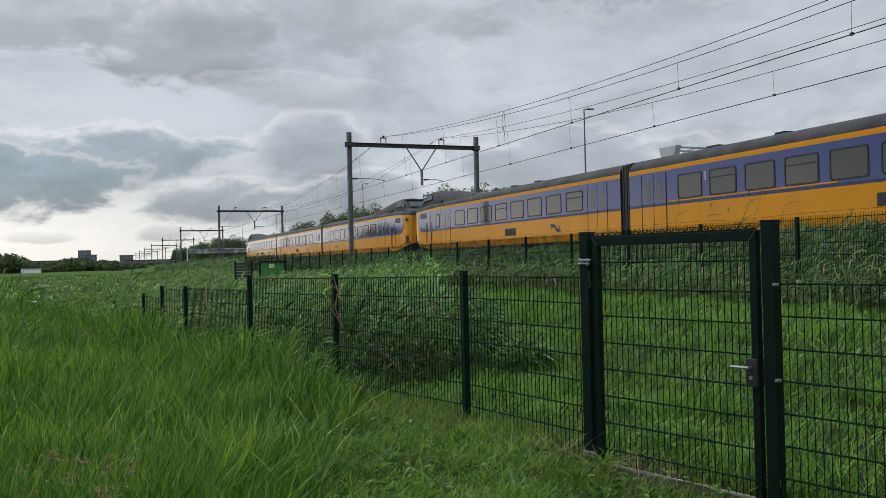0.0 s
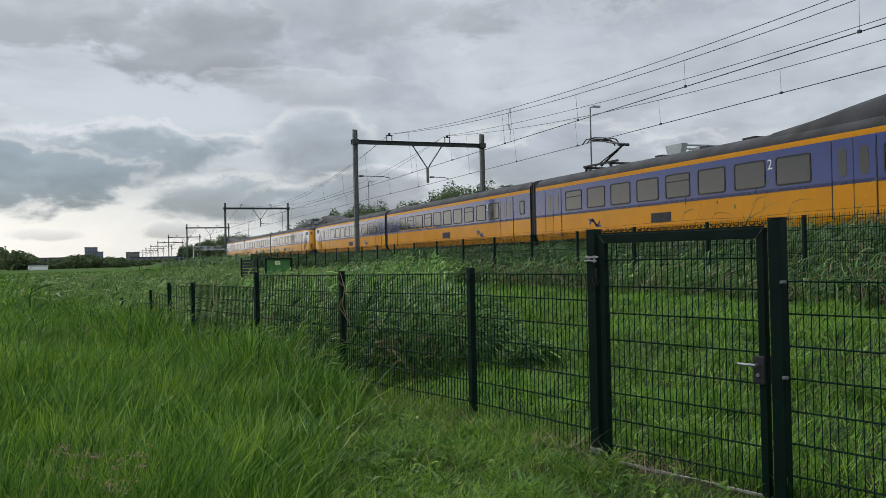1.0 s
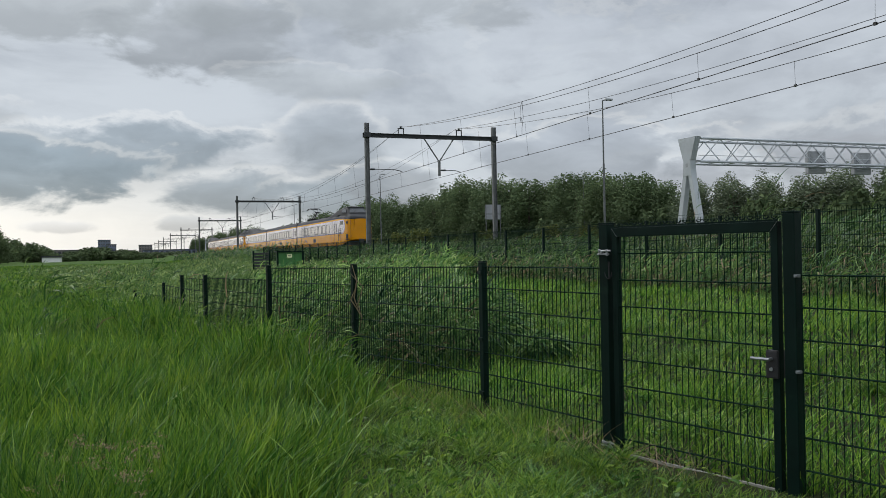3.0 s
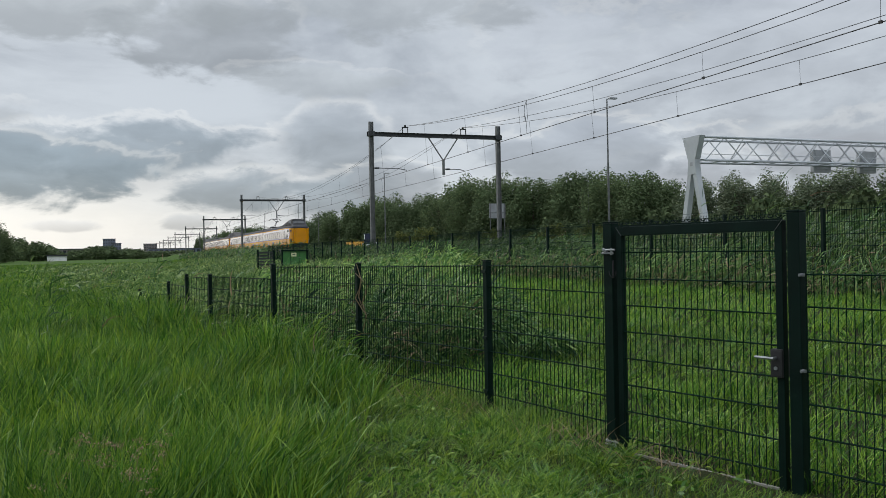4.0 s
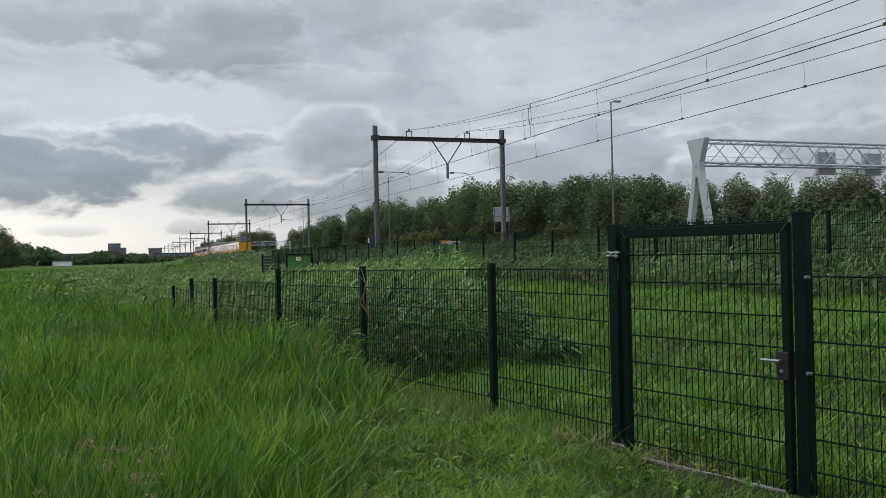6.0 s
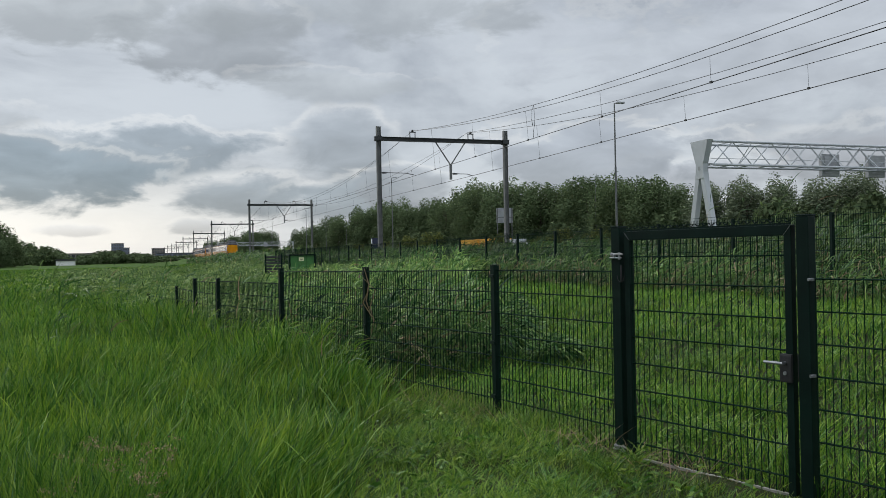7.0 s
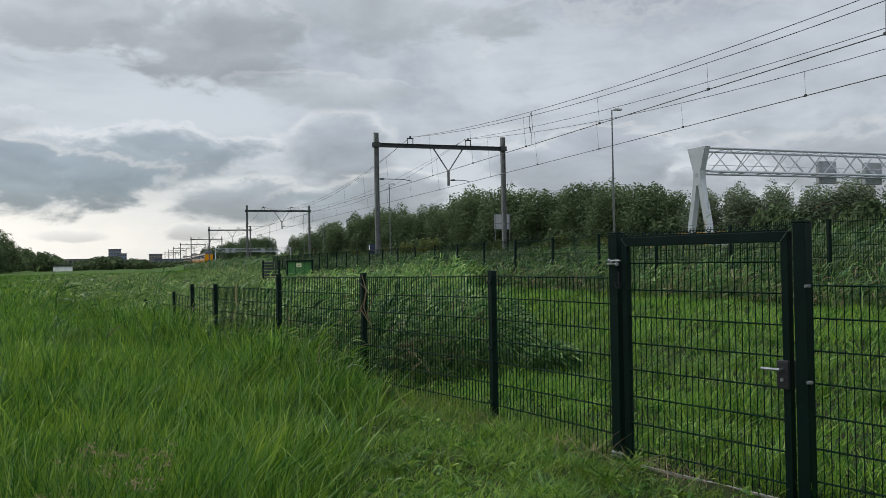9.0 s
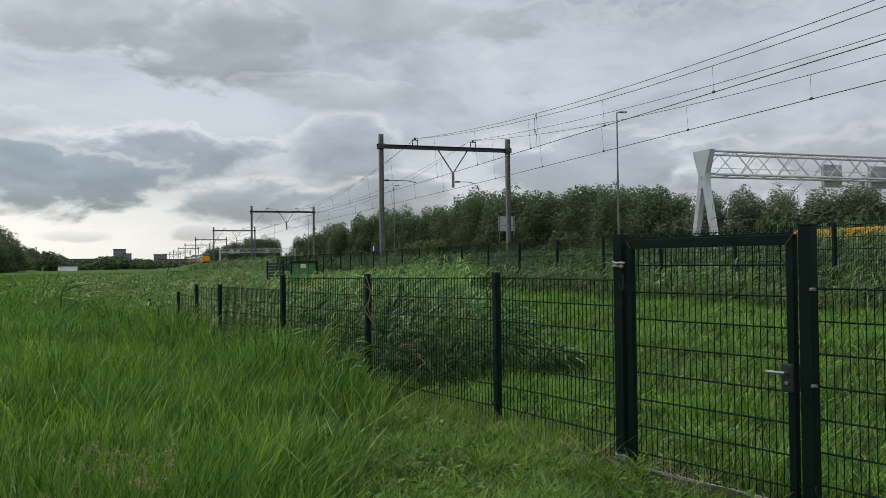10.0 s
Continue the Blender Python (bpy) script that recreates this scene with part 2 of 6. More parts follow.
def empty(name, m=None):
    e = new(name)
    e.empty_display_size = 0.2
    if m is not None:
        e.matrix_basis = m
    return e


def box(bm, x0, y0, z0, x1, y1, z1, bevel=0.0, m=None):
    r = bmesh.ops.create_cube(bm, size=1.0)
    for v in r["verts"]:
        v.co = Vector(((x0 + x1) / 2 + v.co.x * (x1 - x0), (y0 + y1) / 2 + v.co.y * (y1 - y0), (z0 + z1) / 2 + v.co.z * (z1 - z0)))
    if bevel:
        es = {e for v in r["verts"] for e in v.link_edges}
        b = bmesh.ops.bevel(bm, geom=list(es), offset=bevel, segments=2, affect="EDGES", profile=0.7)
        vs = {v for f in b["faces"] for v in f.verts}
    else:
        vs = set(r["verts"])
    if m is not None:
        bmesh.ops.transform(bm, matrix=m, verts=list(vs | {v for v in r["verts"] if v.is_valid}))
    return bm


def boxed(*a, **k):
    return box(bmesh.new(), *a, **k)


def rod(bm, a, b, r, r2=None, seg=8, caps=True):
    a, b = Vector(a), Vector(b)
    d = b - a
    q = d.to_track_quat("Z", "Y").to_matrix().to_4x4()
    bmesh.ops.create_cone(bm, cap_ends=caps, segments=seg, radius1=r, radius2=r if r2 is None else r2, depth=d.length,
                          matrix=Matrix.Translation((a + b) / 2) @ q)
    return bm


def rodded(*a, **k):
    return rod(bmesh.new(), *a, **k)


def line(bm, pts, r, seg=5):
    """A thin wire along points."""
    rings = []
    for i, p in enumerate(pts):
        p = Vector(p)
        d = (Vector(pts[min(i + 1, len(pts) - 1)]) - Vector(pts[max(i - 1, 0)])).normalized()
        q = d.to_track_quat("Z", "Y")
        rings.append([bm.verts.new(p + q @ Vector((r * math.cos(k * math.tau / seg), r * math.sin(k * math.tau / seg), 0))) for k in range(seg)])
    for a, b in zip(rings, rings[1:]):
        for k in range(seg):
            bm.faces.new((a[k], a[(k + 1) % seg], b[(k + 1) % seg], b[k]))
    return bm


def smoothstep(v, lo, hi):
    t = min(1, max(0, (v - lo) / (hi - lo)))
    return t * t * (3 - 2 * t)


# ---- ground ----
RAIL_TOP = 1.88


def height(x, y):
    """The height of the ground: fields, the mown strip, the bank and the railway bed, the motorway beyond."""
    z = 0.65 * smoothstep(x, 3.6, 10.5)
    z += 0.85 * smoothstep(x, 10.8, 15.0)
    z -= 1.7 * smoothstep(x, 28.5, 35.0)
    if -40 < x < 16 and -20 < y < 80:
        z += 0.05 * noise.noise((x * 0.7, y * 0.7, 0.0)) + 0.03 * noise.noise((x * 2.1, y * 2.1, 4.0))
    return z


def axis(stops):
    out = []
    for (a, b, s) in stops:
        n = max(1, round((b - a) / s))
        out += [a + (b - a) * i / n for i in range(n)]
    return out + [stops[-1][1]]


def make_ground():
    xs = axis([(-3000, -400, 400), (-400, -60, 40), (-60, -12, 6), (-12, 36, 0.5), (36, 80, 8), (80, 400, 40), (400, 3000, 400)])
    ys = axis([(-3000, -300, 400), (-300, -20, 40), (-20, 0, 2), (0, 40, 0.5), (40, 120, 4), (120, 600, 40), (600, 4500, 400)])
    verts = [(x, y, height(x, y)) for y in ys for x in xs]
    w = len(xs)
    faces = [(j * w + i, j * w + i + 1, (j + 1) * w + i + 1, (j + 1) * w + i) for j in range(len(ys) - 1) for i in range(w - 1)]
    me = bpy.data.meshes.new("ground")
    me.from_pydata(verts, [], faces)
    me.polygons.foreach_set("use_smooth", [True] * len(me.polygons))
    me.materials.append(M["ground"])
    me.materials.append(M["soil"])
    # ground under the near growth is darker, for contrast between the blades
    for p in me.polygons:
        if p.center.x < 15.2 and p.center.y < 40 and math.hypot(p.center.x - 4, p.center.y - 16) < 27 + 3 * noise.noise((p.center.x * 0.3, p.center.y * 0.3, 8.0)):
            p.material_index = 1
    tagged(new("ground", me), "grassy field, mown strip and low railway bank", "ground", kind="structure")


make_ground()

# ---- mesh fences and the gate ----
def mesh_wires(bm, a, b, za, zb, bottom_a, bottom_b, rows, step=0.05, r_up=0.0040, r_across=0.0048, rise=0.0):
    """Double-wire mesh between two posts: upright wires every 5 cm, pairs of level wires every 20 cm."""
    a, b = Vector((*a, 0)), Vector((*b, 0))
    d = b - a
    n = max(1, round(d.length / step))
    way = d.normalized()
    out = Vector((-way.y, way.x, 0)) * 0.005
    for i in range(n + 1):
        f = i / n
        p = a + d * f
        top, low = za + (zb - za) * f, bottom_a + (bottom_b - bottom_a) * f
        rod(bm, (p.x, p.y, low), (p.x, p.y, top + rise), r_up, seg=4, caps=False)
    for k in range(rows):
        dz = -0.2 * k - 0.012
        for s in (-1, 1):
            p, q = a + out * s, b + out * s
            rod(bm, (p.x, p.y, za + dz), (q.x, q.y, zb + dz), r_across, seg=4, caps=False)
    return bm


def square_post(x, y, z0, z1, w, d, turn, cap=True):
    m = Matrix.Translation((x, y, 0)) @ Matrix.Rotation(turn, 4, "Z")
    bm = boxed(-w / 2, -d / 2, z0, w / 2, d / 2, z1, bevel=0.006, m=m)
    if cap:
        box(bm, -w / 2 - 0.003, -d / 2 - 0.003, z1 + 0.001, w / 2 + 0.003, d / 2 + 0.003, z1 + 0.012, bevel=0.004, m=m)
    return bm


GATE_WAY = Vector((0.277, -0.961, 0)).normalized()
GATE_TURN = math.atan2(-GATE_WAY.x, GATE_WAY.y)
HINGE, LOCK = (3.429, 5.542), (3.844, 4.100)


def make_near_fence():
    fence = tagged(empty("fence"), "dark green double-wire mesh fence with square posts in tall grass", "fence")
    posts = [(3.09, 7.17, 1.44), (2.49, 9.65, 1.41), (1.87, 12.13, 1.39), (1.18, 14.53, 1.21), (0.90, 16.24, 1.18), (0.66, 18.60, 0.98), (0.10, 21.3, 0.73)]
    last = (HINGE[0], HINGE[1], 1.44)
    for i, (x, y, top) in enumerate(posts):
        turn = math.atan2(-(x - last[0]), y - last[1])
        part("post", square_post(x, y, height(x, y) - 0.5, top, 0.06, 0.06, turn), M["green_paint"], fence)
        z = min(last[2], top) - 0.025 if i > 2 else None
        za, zb = (z, z) if z else (last[2] - 0.03, top - 0.03)
        bm = mesh_wires(bmesh.new(), last[:2], (x, y), za, zb, za - 1.42, zb - 1.42, 8, 0.05 if i < 4 else 0.2)
        part("mesh_panel", bm, M["wire_paint"], fence)
        for zz in (za - 0.08, za - 0.7, za - 1.2):
            part("clip", boxed(x - 0.04, y - 0.045, zz, x - 0.027, y + 0.045, zz + 0.03, bevel=0.004), M["green_paint"], fence)
        last = (x, y, top)
    # the stretch on the other side of the gate
    fence2 = tagged(empty("fence"), "dark green double-wire mesh fence panel beside the gate", "fence")
    end = (LOCK[0] + GATE_WAY.x * 2.52, LOCK[1] + GATE_WAY.y * 2.52)
    a = (LOCK[0] + GATE_WAY.x * 0.082, LOCK[1] + GATE_WAY.y * 0.082)
    part("post", square_post(*end, -0.3, 1.44, 0.06, 0.06, GATE_TURN), M["green_paint"], fence2)
    part("mesh_panel", mesh_wires(bmesh.new(), a, end, 1.375, 1.375, -0.03, -0.03, 8), M["wire_paint"], fence2)
    for zz in (1.36, 0.77):
        m = Matrix.Translation((LOCK[0], LOCK[1], zz)) @ Matrix.Rotation(GATE_TURN, 4, "Z")
        bm = boxed(0.02, 0.060, -0.009, 0.050, 0.088, 0.009, bevel=0.003, m=m)
        rod(bm, m @ Vector((0.05, 0.076, 0)), m @ Vector((0.066, 0.076, 0)), 0.008, seg=6)
        part("clip", bm, M["steel"], fence2, "bright steel clip")


def make_gate():
    """Local y runs along the gate from hinge to lock, local x points to the field behind it."""
    g = tagged(empty("gate", Matrix.Translation((HINGE[0], HINGE[1], 0)) @ Matrix.Rotation(GATE_TURN, 4, "Z")),
               "closed dark green steel gate with mesh infill and scalloped top", "gate")
    span = (Vector(LOCK) - Vector(HINGE)).length
    part("hinge_post", square_post(0, 0, -0.4, 1.735, 0.085, 0.085, 0), M["green_paint"], g)
    part("lock_post", square_post(0, span + 0.024, -0.4, 1.75, 0.082, 0.082, 0), M["green_paint"], g)
    y0, y1, t = 0.072, span - 0.060, 0.05
    frame_bm = bmesh.new()
    for ya, yb, za, zb in ((y0, y0 + t, -0.05, 1.70), (y1 - t, y1, -0.05, 1.70)):
        box(frame_bm, -0.025, ya, za, 0.025, yb, zb, bevel=0.005)
    box(frame_bm, -0.0255, y0, 1.635, 0.0255, y1, 1.703, bevel=0.005)
    part("gate_frame", frame_bm, M["green_paint"], g)
    for yy, sgn in ((y0, 1), (y1, -1)):
        seam = line(bmesh.new(), [(0.0262, yy, 1.70), (0.0262, yy + sgn * t, 1.638)], 0.0015, 4)
        part("weld_seam", seam, M["dull_steel"], g)
    part("mesh_infill", mesh_wires(bmesh.new(), (0, y0 + t), (0, y1 - t), 1.522, 1.522, 0.0, 0.0, 8, rise=0.115), M["wire_paint"], g)
    # comb of scalloped teeth on the top rail
    part("comb_rail", boxed(-0.004, y0 + 0.01, 1.703, 0.004, y1 - 0.01, 1.716), M["green_paint"], g)
    tooth_bm = bmesh.new()
    seg = 9
    ring = [(0.021 * math.cos(math.pi + math.pi * k / seg), 0.026 + 0.021 * math.sin(math.pi + math.pi * k / seg)) for k in range(seg + 1)]
    inner = [(p[0] * 0.72, 0.026 + (p[1] - 0.026) * 0.62) for p in ring]
    for x in (-0.003, 0.003):
        va = [tooth_bm.verts.new((x, *p)) for p in ring]
        vb = [tooth_bm.verts.new((x, *p)) for p in inner]
        for k in range(seg):
            tooth_bm.faces.new((va[k], va[k + 1], vb[k + 1], vb[k]) if x > 0 else (vb[k], vb[k + 1], va[k + 1], va[k]))
    bmesh.ops.bridge_loops(tooth_bm, edges=[e for e in tooth_bm.edges if e.is_boundary])
    first = None
    teeth = 24
    for i in range(teeth):
        m = Matrix.Translation((0, y0 + 0.035 + (y1 - y0 - 0.07) * i / (teeth - 1), 1.712))
        if first is None:
            first = part("tooth", tooth_bm, M["green_paint"], g)
            first.matrix_basis = m
        else:
            again("tooth", first, g, m)
    # lock case with its handle
    zc = 0.80
    lock = part("lock_case", boxed(-0.045, y1 - 0.085, zc - 0.09, 0.045, y1 - 0.002, zc + 0.09, bevel=0.012), M["black"], g, "black lock case")
    hb = rodded((0.04, y1 - 0.045, zc + 0.035), (0.085, y1 - 0.045, zc + 0.035), 0.010)
    rod(hb, (0.085, y1 - 0.035, zc + 0.035), (0.085, y1 - 0.165, zc + 0.035), 0.0095)
    part("handle", hb, M["steel"], lock, "steel lever handle")
    part("lock_cylinder", rodded((0.04, y1 - 0.045, zc - 0.03), (0.053, y1 - 0.045, zc - 0.03), 0.012), M["steel"], lock)
    for z in (1.52, 0.06):
        hg = rodded((0.056, -0.035, z + 0.012), (0.056, 0.085, z + 0.012), 0.007)
        rod(hg, (0.056, -0.045, z - 0.014), (0.056, 0.07, z - 0.014), 0.006)
        rod(hg, (0.056, -0.03, z + 0.012), (0.056, -0.018, z + 0.012), 0.014, seg=6)
        rod(hg, (0.056, 0.05, z - 0.028), (0.056, 0.05, z + 0.026), 0.009)
        rod(hg, (0.03, 0.0, z), (0.066, 0.0, z), 0.009)
        part("hinge", hg, M["steel"], g, "galvanised hinge with bolt")
    pin = rodded((0.05, 0.062, 1.33), (0.05, 0.062, 1.45), 0.006)
    line(pin, [(0.05, 0.055 - 0.035 * math.cos(a * math.pi / 8), 1.37 - 0.05 * math.sin(a * math.pi / 8)) for a in range(9)], 0.003)
    part("earth_cable", pin, M["black"], g)
    part("bottom_rail", boxed(-0.010, y0, -0.02, 0.010, y1, 0.006, bevel=0.003), M["concrete"], g, "thin pale bottom rail")
    for z in (0.5, 1.15):
        part("bolt", rodded((-0.048, span + 0.024, z), (-0.040, span + 0.024, z), 0.006, seg=6), M["dull_steel"], g)


def make_far_fence():
    f = tagged(empty("fence"), "tall dark green mesh fence below the reedy railway bank", "fence")
    ys = [11.04 + 2.52 * k for k in range(-5, 26)]
    post_ob = None
    for i, y in enumerate(ys):
        m = pose(11.0, y, 0)
        if post_ob is None:
            post_ob = part("post", square_post(0, 0, 0.35, 2.13, 0.06, 0.06, 0), M["green_paint"], f)
            post_ob.matrix_basis = m
        else:
            again("post", post_ob, f, m)
    for a, b in zip(ys, ys[1:]):
        step = 0.05 if a < 30 else 0.1
        part("mesh_panel", mesh_wires(bmesh.new(), (11.0, a), (11.0, b), 2.1, 2.1, 0.7, 0.7, 8, step, 0.005, 0.006, rise=0.05), M["wire_paint"], f)
    bm = bmesh.new()
    for a, b in zip(ys[:14], ys[1:15]):
        line(bm, [(10.98, a, 2.2), (10.98, (a + b) / 2, 2.185 + 0.02 * math.sin(a)), (10.98, b, 2.2)], 0.003, 4)
    part("top_wire", bm, M["wire_paint"], f)


make_near_fence()
make_gate()
make_far_fence()


# ---- railway ----
NEAR_TRACK, FAR_TRACK = 18.5, 22.6
PORTALS = [57.2 + 76.4 * k for k in range(-1, 9)]


def make_track():
    bed = bmesh.new()
    y0, y1 = -60, 1500
    prof = [(15.4, 1.40), (16.5, 1.70), (24.6, 1.70), (25.6, 1.40)]
    rows = [[bed.verts.new((x, y, z)) for x, z in prof] for y in axis([(y0, 120, 6), (120, y1, 60)])]
    for a, b in zip(rows, rows[1:]):
        for k in range(3):
            bed.faces.new((a[k], a[k + 1], b[k + 1], b[k]))
    tagged(link("ballast_bed", bed, M["ballast"]), "grey-brown ballast bed of a double track", "ballast", kind="structure")
    for c in (NEAR_TRACK, FAR_TRACK):
        tr = tagged(empty("railway_track"), "steel rails on concrete sleepers in ballast", "track", group="railway tracks", kind="structure")
        for s in (-1, 1):
            x = c + s * 0.7525
            bm = boxed(x - 0.035, y0, 1.835, x + 0.035, y1, RAIL_TOP, bevel=0.008)
            box(bm, x - 0.009, y0, 1.75, x + 0.009, y1, 1.836)
            box(bm, x - 0.07, y0, 1.725, x + 0.07, y1, 1.751)
            part("rail", bm, M["rail"], tr)
        sl = bmesh.new()
        for k in range(150):
            y = -10 + 0.6 * k
            box(sl, c - 1.25, y - 0.13, 1.60, c + 1.25, y + 0.13, 1.728)
        tagged(part("sleeper", sl, M["concrete"], tr), kind="stuff")


def make_portal():
    """A steel portal over both tracks; its origin lies on the ground line of the tracks."""
    p = tagged(empty("catenary_portal"), "dark grey steel overhead line portal spanning two tracks", "catenary portal", group="catenary portals")
    left, right, beam = 15.9, 25.75, 9.85
    for x in (left, right):
        bm = boxed(x - 0.14, -0.012, 1.2, x + 0.14, 0.012, 10.72)
        box(bm, x - 0.15, -0.14, 1.2, x - 0.13, 0.14, 10.72, bevel=0.004)
        box(bm, x + 0.13, -0.14, 1.2, x + 0.15, 0.14, 10.72, bevel=0.004)
        box(bm, x - 0.35, -0.35, 1.0, x + 0.35, 0.35, 1.35, bevel=0.03)
        part("post", bm, M["dull_steel"], p)
        part("bracket", boxed(x - 0.24, -0.22, beam - 0.17, x + 0.24, 0.22, beam + 0.17, bevel=0.01), M["dark_steel"], p)
    bm = boxed(left - 0.3, -0.12, beam - 0.15, right + 0.3, 0.12, beam - 0.13)
    box(bm, left - 0.3, -0.12, beam + 0.12, right + 0.3, 0.12, beam + 0.14)
    box(bm, left - 0.3, -0.012, beam - 0.13, right + 0.3, 0.012, beam + 0.12)
    part("beam", bm, M["dark_steel"], p)
    for x in (NEAR_TRACK - 0.05, FAR_TRACK + 0.35):
        bm = boxed(x - 0.22, -0.03, beam + 0.14, x - 0.17, 0.03, beam + 0.52)
        box(bm, x + 0.17, -0.03, beam + 0.14, x + 0.22, 0.03, beam + 0.52)
        box(bm, x - 0.24, -0.03, beam + 0.50, x + 0.24, 0.03, beam + 0.57)
        fr = part("messenger_bracket", bm, M["dark_steel"], p)
        ib = bmesh.new()
        for k in range(3):
            rod(ib, (x, 0, beam + 0.58 + 0.05 * k), (x, 0, beam + 0.61 + 0.05 * k), 0.10, 0.06, seg=10)
        part("insulator", ib, M["dark_steel"], fr)
    apex = (21.35, 0, 8.05)
    for x in (20.2, 22.5):
        part("brace", rodded((x, 0, beam - 0.12), apex, 0.05), M["dull_steel"], p)
    part("drop_post", boxed(21.27, -0.08, 7.0, 21.43, 0.08, 8.15, bevel=0.01), M["dull_steel"], p)
    for a, b in ((left + 0.1, NEAR_TRACK), (21.4, FAR_TRACK + 0.45)):
        bm = line(bmesh.new(), [(a, 0, 7.42), (a + 0.35, 0, 7.43), (a + (b - a) * 0.75, 0, 7.42), (b, 0, 7.30)], 0.028, 6)
        rod(bm, (a + 0.12, 0, 7.42), (a + 0.45, 0, 7.43), 0.065, seg=8)
        part("steady_arm", bm, M["dark_steel"], p)
    p.matrix_basis = pose(0, PORTALS[1], 0)
    for k, y in enumerate(PORTALS):
        if k != 1:
            copy_thing(p, pose(0, y, 0))
    return p


def make_wires():
    for c, feed, hang in ((NEAR_TRACK - 0.05, 2.05, 2.33), (FAR_TRACK + 0.1, 1.68, 2.36)):
        w = tagged(empty("overhead_line"), "thin dark overhead wires with droppers above the track", "overhead line", group="overhead lines")
        for i, (a, b) in enumerate(zip(PORTALS, PORTALS[1:])):
            z0, n = 10.48, 24
            side = 0.25 * (1 if i % 2 else -1)

            def sag(y, depth):
                f = (y - a) / (b - a)
                return z0 - 4 * depth * f * (1 - f)

            ys = [a + (b - a) * k / n for k in range(n + 1)]
            part("feeder_wire", line(bmesh.new(), [(c + 0.03, y, sag(y, feed)) for y in ys], 0.013, 4), M["copper"], w)
            part("messenger_wire", line(bmesh.new(), [(c, y, sag(y, hang)) for y in ys], 0.013, 4), M["copper"], w)
            part("contact_wire", line(bmesh.new(), [(c + side, a, 7.28), (c - side, b, 7.28)], 0.017, 4), M["copper"], w)
            for k in range(10):
                y = a + 6.8 + 7.32 * k - 0.45
                if y > b - 2:
                    continue
                f = (y - a) / (b - a)
                x = c + side * (1 - 2 * f)
                bm = line(bmesh.new(), [(c, y, sag(y, hang)), (x, y, 7.29)], 0.007, 4)
                box(bm, x - 0.03, y - 0.05, 7.25, x + 0.03, y + 0.05, 7.33)
                part("dropper", bm, M["copper"], w)
        # the looped jumper before the first portal hangs from the near wires alone
        if c < 20:
            y = PORTALS[1] - 19.7
            a, b = PORTALS[0], PORTALS[1]
            f = (y - a) / (b - a)
            hi, mid = z0 - 4 * feed * f * (1 - f), z0 - 4 * hang * f * (1 - f)
            bm = line(bmesh.new(), [(c + 0.03, y, hi), (c + 0.05, y + 0.25, mid), (c + 0.06, y + 0.32, 8.2), (c + 0.05, y + 0.2, 7.9), (c, y + 0.05, 8.1)], 0.012, 4)
            line(bm, [(c + 0.03, y, hi), (c, y - 0.08, mid), (c + 0.02, y - 0.12, 8.1), (c, y, 7.6), (c, y + 0.02, 7.28)], 0.012, 4)
            part("jumper", bm, M["copper"], w)


make_track()
make_portal()
make_wires()

# ---- the train ----
L_MID, L_END = 26.6, 28.0
SIDE = 1.41


def loft(bm, sections, mats):
    """Skin a row of equal-length sections; mats gives the material index of each strip."""
    rings = [[bm.verts.new(p) for p in s] for s in sections]
    for a, b in zip(rings, rings[1:]):
        for k in range(len(a) - 1):
            f = bm.faces.new((a[k], b[k], b[k + 1], a[k + 1]))
            f.material_index = mats[k]
            f.smooth = True
    return rings


def profile(y, side=SIDE, low=0.42, strip=3.28, top=3.84, tuck=0.10):
    half = [(side - tuck, low), (side, low + 0.28), (side, low + 0.34), (side, 1.66), (side, 1.77), (side, 3.10), (side, strip)]
    n = 6
    for k in range(1, n + 1):
        a = math.pi / 2 * k / n
        half.append((side * math.cos(a) ** 0.75 if k < n else 0.0, strip + (top - strip) * math.sin(a)))
    right = [Vector((x, y, z)) for x, z in half]
    left = [Vector((-x, y, z)) for x, z in reversed(half[:-1])]
    return right + left


BANDS = [0, 0, 0, 2, 1, 0] + [3] * 6
BANDS = BANDS + BANDS[::-1]


def pane_outline(y0, y1, z0, z1, r, seg=3):
    pts = []
    for cy, cz, a0 in ((y1 - r, z1 - r, 0), (y0 + r, z1 - r, 1), (y0 + r, z0 + r, 2), (y1 - r, z0 + r, 3)):
        for k in range(seg + 1):
            a = (a0 + k / seg) * math.pi / 2
            pts.append((cy + r * math.cos(a), cz + r * math.sin(a)))
    return pts


def slab(bm, outline, x_in, x_out):
    """A plate of that outline on the side of a coach, between two depths."""
    a = [bm.verts.new((x_in, y, z)) for y, z in outline]
    b = [bm.verts.new((x_out, y, z)) for y, z in outline]
    n = len(outline)
    for k in range(n):
        bm.faces.new((a[k], a[(k + 1) % n], b[(k + 1) % n], b[k]))
    bm.faces.new(b)
    bmesh.ops.recalc_face_normals(bm, faces=bm.faces[:])
    return bm


def frame_ring(bm, outer, inner, x_in, x_out):
    n = len(outer)
    o1 = [bm.verts.new((x_out, *p)) for p in outer]
    i1 = [bm.verts.new((x_out, *p)) for p in inner]
    o0 = [bm.verts.new((x_in, *p)) for p in outer]
    i0 = [bm.verts.new((x_in, *p)) for p in inner]
    for k in range(n):
        j = (k + 1) % n
        bm.faces.new((o1[k], o1[j], i1[j], i1[k]))
        bm.faces.new((o0[k], o0[j], o1[j], o1[k]))
        bm.faces.new((i0[k], i0[j], i1[j], i1[k]))
    bmesh.ops.recalc_face_normals(bm, faces=bm.faces[:])
    return bm


